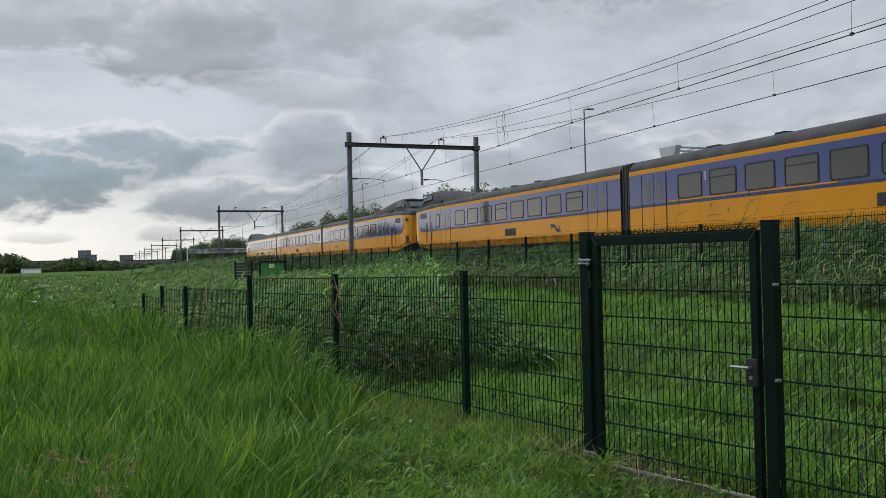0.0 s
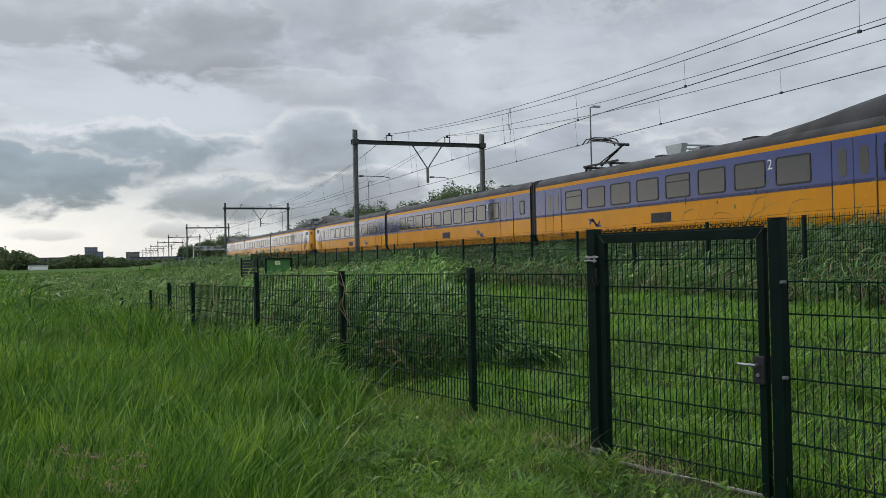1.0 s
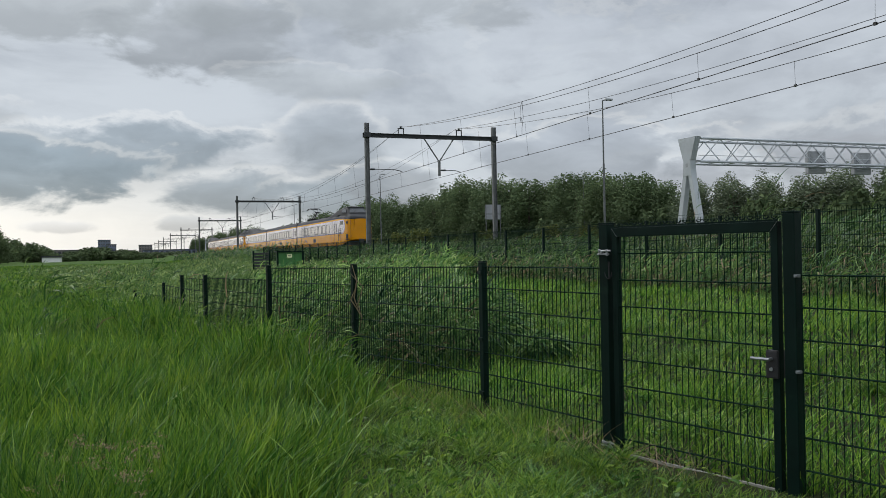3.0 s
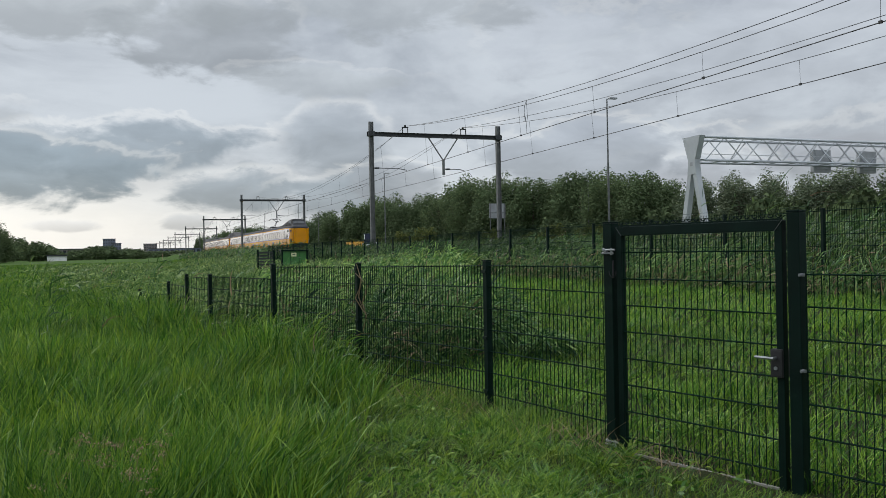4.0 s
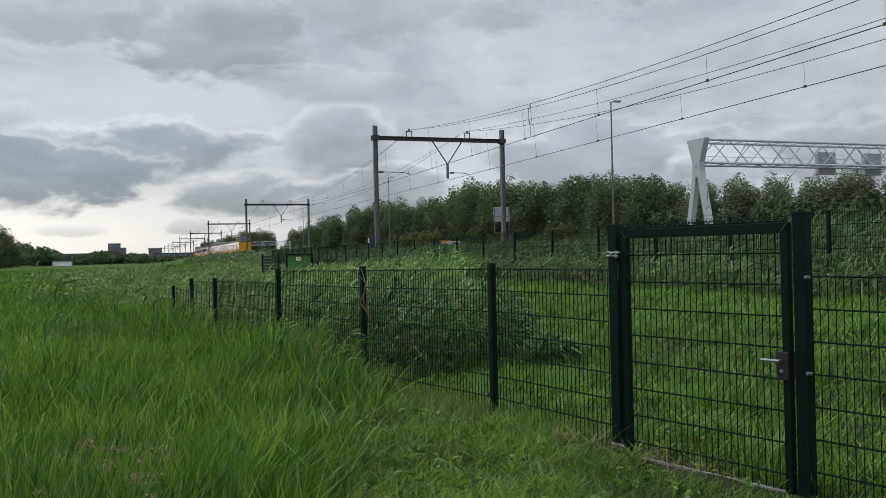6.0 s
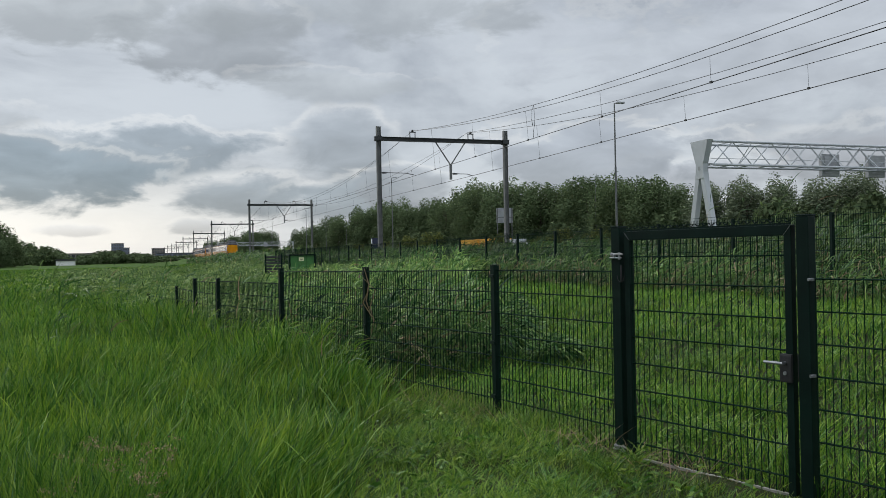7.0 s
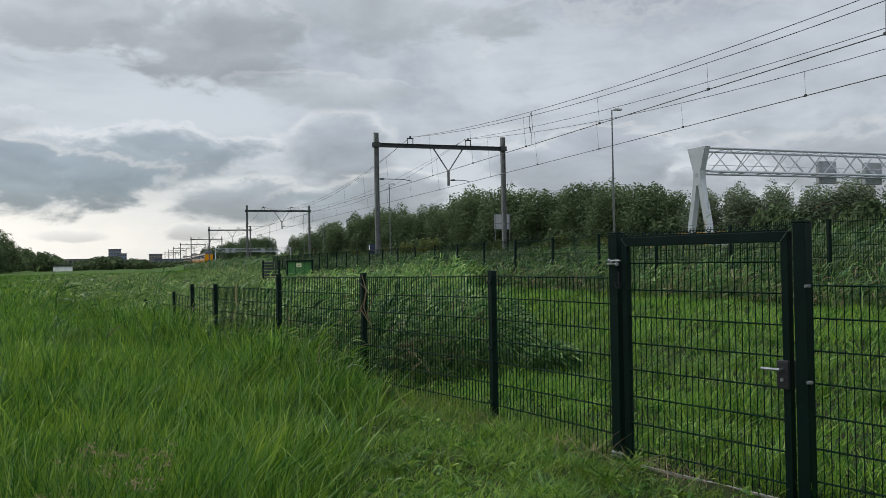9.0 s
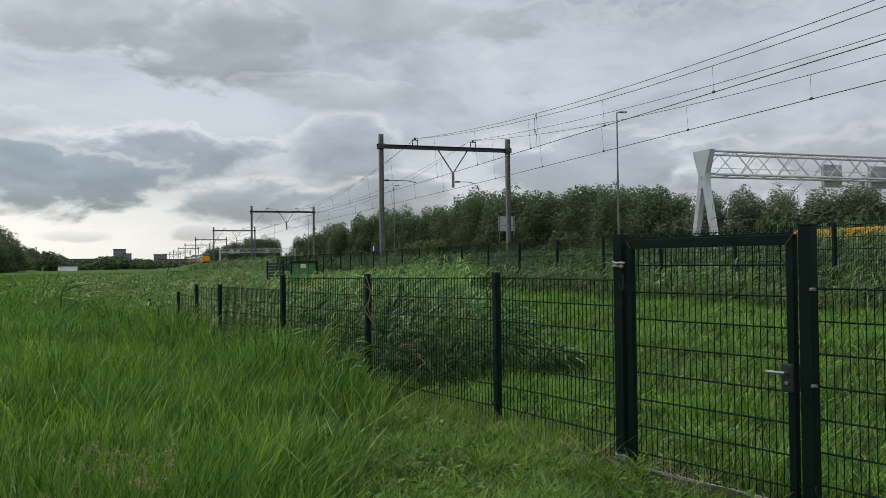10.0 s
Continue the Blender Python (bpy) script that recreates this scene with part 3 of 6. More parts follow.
def add_window(coach, y0, y1, z0, z1, divided=False, r=0.10):
    for s in (-1, 1):
        x = s * SIDE
        w = part("window", frame_ring(bmesh.new(), pane_outline(y0, y1, z0, z1, r), pane_outline(y0 + 0.05, y1 - 0.05, z0 + 0.05, z1 - 0.05, r * 0.8), x - s * 0.01, x + s * 0.022), M["black"], coach)
        part("pane", slab(bmesh.new(), pane_outline(y0 + 0.045, y1 - 0.045, z0 + 0.045, z1 - 0.045, r * 0.8), x - s * 0.02, x + s * 0.009), M["glass"], w)
        if divided:
            part("transom", boxed(x - 0.016, y0 + 0.05, z1 - 0.33, x + 0.016, y1 - 0.05, z1 - 0.29), M["black"], w)


def add_door(coach, y):
    """A double plug door with two narrow windows, and its step."""
    for s in (-1, 1):
        x = s * SIDE
        for d in (-0.41, 0.41):
            leaf = part("door_leaf", slab(bmesh.new(), pane_outline(y + d - 0.40, y + d + 0.40, 1.775, 3.05, 0.05), x - s * 0.01, x + s * 0.012), M["blue"], coach)
            part("door_skirt", slab(bmesh.new(), pane_outline(y + d - 0.40, y + d + 0.40, 0.62, 1.655, 0.05), x - s * 0.01, x + s * 0.012), M["yellow"], leaf)
            part("door_window", slab(bmesh.new(), pane_outline(y + d - 0.16, y + d + 0.16, 1.90, 2.80, 0.13), x - s * 0.01, x + s * 0.018), M["glass"], leaf)
        g = boxed(x - 0.016, y - 0.86, 0.6, x + 0.016, y - 0.83, 3.04)
        box(g, x - 0.016, y + 0.83, 0.6, x + 0.016, y + 0.86, 3.04)
        box(g, x - 0.017, y - 0.012, 0.6, x + 0.017, y + 0.012, 3.04)
        part("door_seal", g, M["black"], coach)
        part("step", boxed(x - 0.08, y - 0.8, 0.34, x + 0.06, y + 0.8, 0.40, bevel=0.01), M["under"], coach)


def add_arrow_mark(coach, y, z):
    """The railway's mark, kept to a plain two-bar shape."""
    for s in (-1, 1):
        x = s * (SIDE + 0.004)
        bm = bmesh.new()
        w = 0.10
        for turn in (1, -1):
            pts = [(-0.52, 0.06), (-0.16, 0.06), (0.12, -0.20), (0.30, -0.20), (0.44, -0.06)]
            pts = [(y + s * turn * a, z + 0.02 + turn * (b + 0.10)) for a, b in pts]
            for (ya, za), (yb, zb) in zip(pts, pts[1:]):
                d = Vector((0, yb - ya, zb - za)).normalized()
                nn = Vector((0, -d.z, d.y)) * w / 2
                e = Vector((0, d.y, d.z)) * w * 0.3
                q = [Vector((x, ya, za)) - nn - e, Vector((x, yb, zb)) - nn + e, Vector((x, yb, zb)) + nn + e, Vector((x, ya, za)) + nn - e]
                lo = [bm.verts.new(v - Vector((s * 0.01, 0, 0))) for v in q]
                hi = [bm.verts.new(v + Vector((s * 0.004, 0, 0))) for v in q]
                bm.faces.new(hi)
                for k in range(4):
                    bm.faces.new((lo[k], lo[(k + 1) % 4], hi[(k + 1) % 4], hi[k]))
        bmesh.ops.recalc_face_normals(bm, faces=bm.faces[:])
        part("mark", bm, M["navy"], coach, "dark blue two-bar railway mark")


def add_class_number(coach, y, z, digit):
    for s in (-1, 1):
        cu = bpy.data.curves.new("class_number", "FONT")
        cu.body, cu.size, cu.extrude = digit, 0.50, 0.002
        cu.align_x, cu.align_y = "CENTER", "CENTER"
        tmp = new("class_number", cu)
        me = bpy.data.meshes.new_from_object(tmp)
        bpy.data.objects.remove(tmp)
        me.materials.append(M["white"])
        o = new("class_number", me)
        o.parent = coach
        o.matrix_basis = pose(s * (SIDE + 0.012), y, z, 90, 0, 90 * s)
        o["label"] = "white class number " + digit


def add_bogie(coach, y):
    bm = bmesh.new()
    for s in (-1, 1):
        box(bm, s * 1.05 - 0.06, y - 1.7, 0.42, s * 1.05 + 0.06, y + 1.7, 0.62, bevel=0.03)
        for d in (-1.25, 1.25):
            box(bm, s * 1.12 - 0.08, y + d - 0.18, 0.28, s * 1.12 + 0.08, y + d + 0.18, 0.60, bevel=0.03)
    box(bm, -1.0, y - 0.25, 0.45, 1.0, y + 0.25, 0.75, bevel=0.03)
    b = part("bogie", bm, M["under"], coach)
    for d in (-1.25, 1.25):
        for s in (-1, 1):
            wb = rodded((s * 0.69, y + d, 0.46), (s * 0.82, y + d, 0.46), 0.46, seg=24)
            part("wheel", wb, M["rail"], b)


def add_underframe(coach, y0, y1):
    bm = boxed(-1.2, y0, 0.55, 1.2, y1, 0.95)
    for a, b in ((0.32, 0.42), (0.45, 0.52), (0.56, 0.68)):
        box(bm, -1.3, y0 + (y1 - y0) * a, 0.25, 1.3, y0 + (y1 - y0) * b, 0.60, bevel=0.03)
    part("underframe", bm, M["under"], coach)


def roof_bits(coach, spots):
    for y, w in spots:
        bm = boxed(-0.45, y - w / 2, 3.70, 0.45, y + w / 2, 3.93, bevel=0.06)
        part("roof_vent", bm, M["roof"], coach)


def end_wall(coach, y, face):
    p = profile(y)
    bm = bmesh.new()
    bm.faces.new([bm.verts.new(v) for v in (p if face < 0 else p[::-1])])
    part("end_wall", bm, M["black"], coach)
    b = bmesh.new()
    for k in range(5):
        a = y + face * (0.02 + 0.085 * k)
        box(b, -1.33 - 0.03 * (k % 2), min(a, a + face * 0.085), 0.75, 1.33 + 0.03 * (k % 2), max(a, a + face * 0.085), 3.62, bevel=0.02)
    part("gangway_bellows", b, M["black"], coach, "black rubber gangway bellows")


def shell(coach, y0, y1):
    bm = bmesh.new()
    n = 12
    loft(bm, [profile(y0 + (y1 - y0) * k / n) for k in range(n + 1)], BANDS)
    return bm


SHELL = [M["yellow"], M["blue"], M["navy"], M["roof"]]


def middle_coach(name, label, digit, pantograph):
    c = tagged(empty(name), label, "railway coach", group="coaches of the train")
    y0, y1 = 0.35, L_MID - 0.35
    part("body", shell(c, y0, y1), SHELL, c)
    end_wall(c, y0, -1)
    end_wall(c, y1, 1)
    add_door(c, 3.3)
    add_door(c, L_MID - 2.1)
    add_window(c, 1.05, 1.6, 1.95, 2.72, r=0.08)
    for i in range(10):
        a = 4.35 + i * 1.90
        add_window(c, a, a + 1.46, 1.86, 2.84, divided=i in (2, 6, 8))
    add_class_number(c, 4.35 + 1.68, 2.62, "2")
    add_class_number(c, 4.35 + 9 * 1.90 - 0.22, 2.62, digit)
    add_arrow_mark(c, 7.2, 1.05)
    for s in (-1, 1):
        part("first_class_line", boxed(s * SIDE - 0.008, 15.0, 1.79, s * SIDE + 0.008, L_MID - 3.1, 1.84), M["yellow"], c)
        part("grille", boxed(s * (SIDE + 0.006) - 0.012, 12.2, 0.95, s * (SIDE + 0.006) + 0.012, 13.6, 1.35, bevel=0.01), M["black"], c)
    add_bogie(c, 3.2)
    add_bogie(c, L_MID - 3.2)
    add_underframe(c, 5.0, L_MID - 5.0)
    roof_bits(c, [(5.5, 0.7), (9.8, 0.5), (13.6, 0.6), (18.4, 0.5), (22, 0.7)])
    return c


def end_coach(name, label, digit, pantograph):
    """A coach with a raised driver's cab over its yellow end; local y = 0 is the cab front."""
    c = tagged(empty(name), label, "railway coach", group="coaches of the train")
    y1 = L_END - 0.35
    secs = []
    stations = [(0.0, 1.0, 0.62, 3.08, 3.16), (0.06, 0.98, 0.88, 3.09, 3.20), (0.20, 0.94, 1.10, 3.10, 3.28), (0.50, 0.86, 1.26, 3.12, 3.42), (0.95, 0.78, 1.37, 3.15, 3.56), (1.5, 0.68, SIDE, 3.18, 3.66), (2.2, 0.55, SIDE, 3.22, 3.72),
                (3.2, 0.42, SIDE, 3.25, 3.76), (4.6, 0.42, SIDE, 3.28, 3.84), (7.0, 0.42, SIDE, 3.28, 3.84), (12, 0.42, SIDE, 3.28, 3.84), (18, 0.42, SIDE, 3.28, 3.84), (y1, 0.42, SIDE, 3.28, 3.84)]
    bands = [0] * 6 + [3] * 6
    bands = bands + bands[::-1]
    bm = bmesh.new()
    rings = loft(bm, [profile(y, w, lo, st, tp) for y, lo, w, st, tp in stations], bands)
    f = bm.faces.new(rings[0])
    f.material_index = 0
    part("body", bm, SHELL, c)
    end_wall(c, y1, 1)
    # sloping dark hood that carries the cab
    hood = bmesh.new()
    hs = [(0.01, 0.63, 3.05, 3.26), (0.08, 0.89, 3.06, 3.34), (0.22, 1.11, 3.07, 3.42), (0.52, 1.265, 3.1, 3.55), (1.0, 1.30, 3.14, 3.72), (1.12, 1.28, 3.2, 3.80), (1.75, 1.19, 3.3, 4.30), (2.05, 1.16, 3.3, 4.46), (2.9, 1.14, 3.3, 4.60), (3.9, 1.15, 3.3, 4.57), (4.8, 1.17, 3.3, 4.50), (6.0, 1.20, 3.3, 4.38), (7.4, 1.24, 3.3, 4.20), (8.9, 1.28, 3.3, 3.98), (10.6, 1.31, 3.3, 3.82)]
    hsecs = []
    for y, w, z0, z1 in hs:
        half = [(w, z0), (w * 0.97, z0 + (z1 - z0) * 0.35), (w * 0.84, z0 + (z1 - z0) * 0.80), (w * 0.70, z0 + (z1 - z0) * 0.95), (0.0, z1)]
        hsecs.append([Vector((x, y, z)) for x, z in half] + [Vector((-x, y, z)) for x, z in reversed(half[:-1])])
    r = loft(hood, hsecs, [0] * 8)
    hood.faces.new(r[0])
    hd = part("cab_hood", hood, M["roof"], c, "dark grey raised driver's cab")

    def quad(pts, off):
        b = bmesh.new()
        vs = [Vector(p) for p in pts]
        nn = (vs[1] - vs[0]).cross(vs[2] - vs[0]).normalized()
        if nn.dot(Vector(off)) < 0:
            nn = -nn
        lo, hi = [b.verts.new(v - nn * 0.02) for v in vs], [b.verts.new(v + nn * 0.014) for v in vs]
        b.faces.new(hi)
        for k in range(4):
            b.faces.new((lo[k], lo[(k + 1) % 4], hi[(k + 1) % 4], hi[k]))
        bmesh.ops.recalc_face_normals(b, faces=b.faces[:])
        return b

    part("windscreen", quad([(-0.84, 1.14, 3.815), (0.84, 1.14, 3.815), (0.74, 1.74, 4.285), (-0.74, 1.74, 4.285)], (0, -1, 1)), M["cab_glass"], hd).matrix_basis = pose(0, -0.03, 0.03)
    part("windscreen_frame", quad([(-0.92, 1.08, 3.768), (0.92, 1.08, 3.768), (0.81, 1.79, 4.324), (-0.81, 1.79, 4.324)], (0, -1, 1)), M["black"], hd).matrix_basis = pose(0, -0.022, 0.022)
    for s in (-1, 1):
        part("cab_side_window", quad([(s * 1.19, 1.62, 3.82), (s * 1.15, 2.3, 3.88), (s * 1.005, 2.3, 4.28), (s * 1.035, 1.95, 4.22)], (s, 0, 0.4)), M["cab_glass"], hd)
        part("cab_side_window", quad([(s * 1.14, 2.4, 3.90), (s * 1.14, 3.65, 3.96), (s * 0.995, 3.2, 4.34), (s * 1.0, 2.4, 4.31)], (s, 0, 0.4)), M["cab_glass"], hd)
        part("side_vent", boxed(s * 1.22 - 0.06, 4.5, 3.42, s * 1.22 + 0.06, 5.75, 3.74, bevel=0.02), M["black"], hd)
    wb = rodded((-0.5, 1.05, 3.83), (-0.1, 1.42, 4.13), 0.018)
    part("wiper", wb, M["black"], hd)
    part("visor", boxed(-0.88, 1.66, 4.37, 0.88, 2.5, 4.45, bevel=0.02), M["roof"], hd)
    # front: yellow door leaves, lamps and coupler
    fb = boxed(-1.058, 0.12, 1.0, -1.046, 0.18, 3.08)
    part("front_seam", fb, M["black"], c)
    for s in (-1, 1):
        side_m = pose(s * 1.30, 0.66, 0, 0, 0, -s * 14)
        part("side_lamp", slab(bmesh.new(), pane_outline(-0.19, 0.19, 2.66, 2.90, 0.07), -s * 0.05, s * 0.03), M["black"], c).matrix_basis = side_m
        part("headlight", slab(bmesh.new(), pane_outline(-0.18, 0.20, 1.10, 1.56, 0.09), -s * 0.05, s * 0.04), M["black"], c, "dark headlight housing").matrix_basis = side_m
        part("foot_bar", boxed(-0.04, -0.36, 0.98, 0.05, 0.34, 1.05, bevel=0.01), M["black"], c).matrix_basis = side_m
    cp = rodded((0, 0.5, 0.85), (0, -0.18, 0.85), 0.12, seg=10)
    box(cp, -0.28, -0.3, 0.62, 0.28, -0.1, 1.05, bevel=0.04)
    box(cp, -1.1, 0.5, 0.40, 1.1, 1.4, 0.85, bevel=0.05)
    part("coupler", cp, M["under"], c)
    # blue side panel with a round end, edged dark below
    for s in (-1, 1):
        end = 1.26
        out = [(end + 0.665 - 0.665 * math.sin(a), 2.435 + 0.665 * math.cos(a)) for a in [math.pi * k / 10 for k in range(11)]]
        outline = out + [(y1, 1.77), (y1, 3.10)]
        part("blue_panel", slab(bmesh.new(), outline, s * (SIDE - 0.01), s * (SIDE + 0.006)), M["blue"], c)
        part("blue_edge", boxed(s * SIDE - 0.009, 1.95, 1.665, s * SIDE + 0.009, y1, 1.768), M["navy"], c)
        part("destination_display", slab(bmesh.new(), pane_outline(1.9, 3.15, 2.62, 3.0, 0.04), s * SIDE, s * (SIDE + 0.014)), M["cab_glass"], c)
        cd = part("crew_door", slab(bmesh.new(), pane_outline(3.26, 3.95, 1.775, 3.0, 0.06), s * SIDE, s * (SIDE + 0.013)), M["blue"], c)
        part("crew_door_window", slab(bmesh.new(), pane_outline(3.4, 3.8, 2.0, 2.82, 0.16), s * SIDE, s * (SIDE + 0.02)), M["glass"], cd)
        for y in (3.18, 4.08):
            part("grab_rail", rodded((s * (SIDE + 0.05), y, 0.9), (s * (SIDE + 0.05), y, 2.3), 0.022), M["black"], cd)
        part("crew_recess", boxed(s * SIDE - 0.012, 4.02, 0.7, s * SIDE + 0.012, 4.08, 1.6), M["black"], c)
    add_window(c, 5.0, 5.68, 1.86, 2.80, r=0.12)
    add_door(c, 6.78)
    for i in range(8):
        a = 8.46 + i * 2.06
        add_window(c, a, a + 1.58, 1.86, 2.84, divided=i in (3, 7))
    add_class_number(c, 10.30, 2.62, digit)
    add_door(c, 25.74)
    add_arrow_mark(c, 21.75, 1.12)
    for s in (-1, 1):
        part("grille", boxed(s * (SIDE + 0.006) - 0.012, 15.9, 0.93, s * (SIDE + 0.006) + 0.012, 17.25, 1.33, bevel=0.01), M["black"], c)
    add_bogie(c, 4.3)
    add_bogie(c, L_END - 3.2)
    add_underframe(c, 6.2, L_END - 5.0)
    roof_bits(c, [(12.4, 0.7), (15.0, 0.5), (18.0, 0.5)])
    if pantograph:
        add_pantograph(c, 22.3)
    return c


def add_pantograph(c, y):
    bm = bmesh.new()
    for yy in (y - 1.1, y + 1.1):
        box(bm, -0.9, yy - 0.06, 3.88, 0.9, yy + 0.06, 3.98)
        for s in (-0.8, 0.8):
            rod(bm, (s, yy, 3.6), (s, yy, 3.9), 0.07, seg=8)
    for s in (-0.75, 0.75):
        box(bm, s - 0.05, y - 1.6, 3.96, s + 0.05, y + 1.4, 4.05)
    base = part("pantograph", bm, M["black"], c, "raised black pantograph")
    head_z = 7.3 - RAIL_TOP - 0.02
    lower = bmesh.new()
    rod(lower, (0, y + 1.0, 4.05), (0, y - 0.95, 4.85), 0.06)
    rod(lower, (-0.3, y + 1.1, 4.0), (-0.1, y - 0.85, 4.72), 0.03)
    part("lower_arm", lower, M["dark_steel"], base)
    upper = bmesh.new()
    for s in (-1, 1):
        rod(upper, (s * 0.12, y - 0.95, 4.85), (s * 0.38, y + 0.95, head_z - 0.08), 0.032)
    rod(upper, (-0.3, y - 0.98, 4.85), (0.3, y - 0.98, 4.85), 0.07)
    part("upper_arm", upper, M["dark_steel"], base)
    head = bmesh.new()
    for d in (-0.22, 0.22):
        line(head, [(-0.95, y + 0.95 + d, head_z - 0.30), (-0.72, y + 0.95 + d, head_z - 0.04), (-0.5, y + 0.95 + d, head_z), (0.5, y + 0.95 + d, head_z), (0.72, y + 0.95 + d, head_z - 0.04), (0.95, y + 0.95 + d, head_z - 0.30)], 0.03, 6)
    box(head, -0.42, y + 0.70, head_z - 0.12, 0.42, y + 1.2, head_z - 0.06)
    part("contact_strip", head, M["black"], base)
    for d in (2.2, 2.9):
        ib = bmesh.new()
        for k in range(4):
            rod(ib, (0.5, y + d, 3.75 + 0.09 * k), (0.5, y + d, 3.82 + 0.09 * k), 0.13, 0.08, seg=10)
        part("roof_insulator", ib, M["dark_steel"], base)


def make_train():
    """Two three-coach units, coupled; each entry is a coach and its offset from the rear end of the train."""
    lab = "yellow and blue intercity coach with dark roof"
    tail = end_coach("railway_coach", lab + ", driver's cab and pantograph", "2", True)
    plain = end_coach("railway_coach", lab + " and raised driver's cab", "2", False)
    mid = middle_coach("railway_coach", lab + " between its neighbours", "1", False)
    gap = 0.75
    y = 0.0
    train = []
    for unit in range(2):
        first = tail if unit == 0 else plain
        m = mid if unit == 0 else copy_thing(mid, pose(0, 0, 0))
        front = copy_thing(plain, pose(0, 0, 0))
        train.append((first, y, 0))
        train.append((m, y + L_END, 0))
        train.append((front, y + L_END + L_MID + L_END, 180))
        y += 2 * L_END + L_MID + gap
    return train


TRAIN = make_train()

# ---- motorway, gantry, lamps and lorry ----
M.update(
    bark=material("bark", (0.07, 0.055, 0.04), 0.9, vary=0.3, scale=3, grain=30, bump=0.5, bump_scale=20),
    leaves=material("dull_green_leaves", (0.088, 0.122, 0.056), 0.85, spec=0.08, vary=0.35, scale=0.35, grain=3, bump=0, island=0.28, translucent=0.3),
    leaves_dark=material("dark_green_leaves", (0.076, 0.108, 0.050), 0.85, spec=0.08, vary=0.35, scale=0.3, grain=3, bump=0, island=0.25, translucent=0.25),
    leaves_grey=material("grey_green_willow_leaves", (0.100, 0.126, 0.074), 0.8, spec=0.15, vary=0.35, scale=0.35, grain=3, bump=0, island=0.4, translucent=0.3),
    leaves_pale=material("yellow_green_leaves", (0.085, 0.10, 0.028), 0.85, spec=0.1, vary=0.3, scale=0.5, grain=3, bump=0, island=0.4, translucent=0.25),
    lorry_yellow=material("lorry_yellow", (0.72, 0.36, 0.02), 0.45, vary=0.06, scale=1, bump=0.03),
    lorry_cab=material("silver_white_cab", (0.45, 0.47, 0.49), 0.35, vary=0.05, scale=1, bump=0),
    far_blue=material("bluish_grey_cladding", (0.10, 0.12, 0.17), 0.7, vary=0.1, scale=0.1, bump=0),
    far_brick=material("grey_brown_brick", (0.13, 0.115, 0.11), 0.8, vary=0.15, scale=0.2, bump=0),
    far_pale=material("pale_panels", (0.45, 0.47, 0.48), 0.6, vary=0.1, scale=0.2, bump=0),
    cabinet_green=material("green_cabinet_paint", (0.035, 0.14, 0.030), 0.5, vary=0.15, scale=2, bump=0.05),
    label_pale=material("pale_yellow_label", (0.65, 0.66, 0.40), 0.5, vary=0.05, scale=3, bump=0),
    sign_blue=material("blue_sign", (0.008, 0.014, 0.045), 0.5, vary=0.05, scale=2, bump=0),
    window_far=glass_dark("far_window", (0.03, 0.035, 0.045)),
)


def make_motorway():
    bm = bmesh.new()
    rows = [[bm.verts.new((x, y, -0.16)) for x in (44, 66)] for y in axis([(-300, 1600, 100)])]
    for a, b in zip(rows, rows[1:]):
        bm.faces.new((a[0], a[1], b[1], b[0]))
    tagged(link("road", bm, M["asphalt"]), "grey asphalt motorway behind the railway", "road", kind="structure")


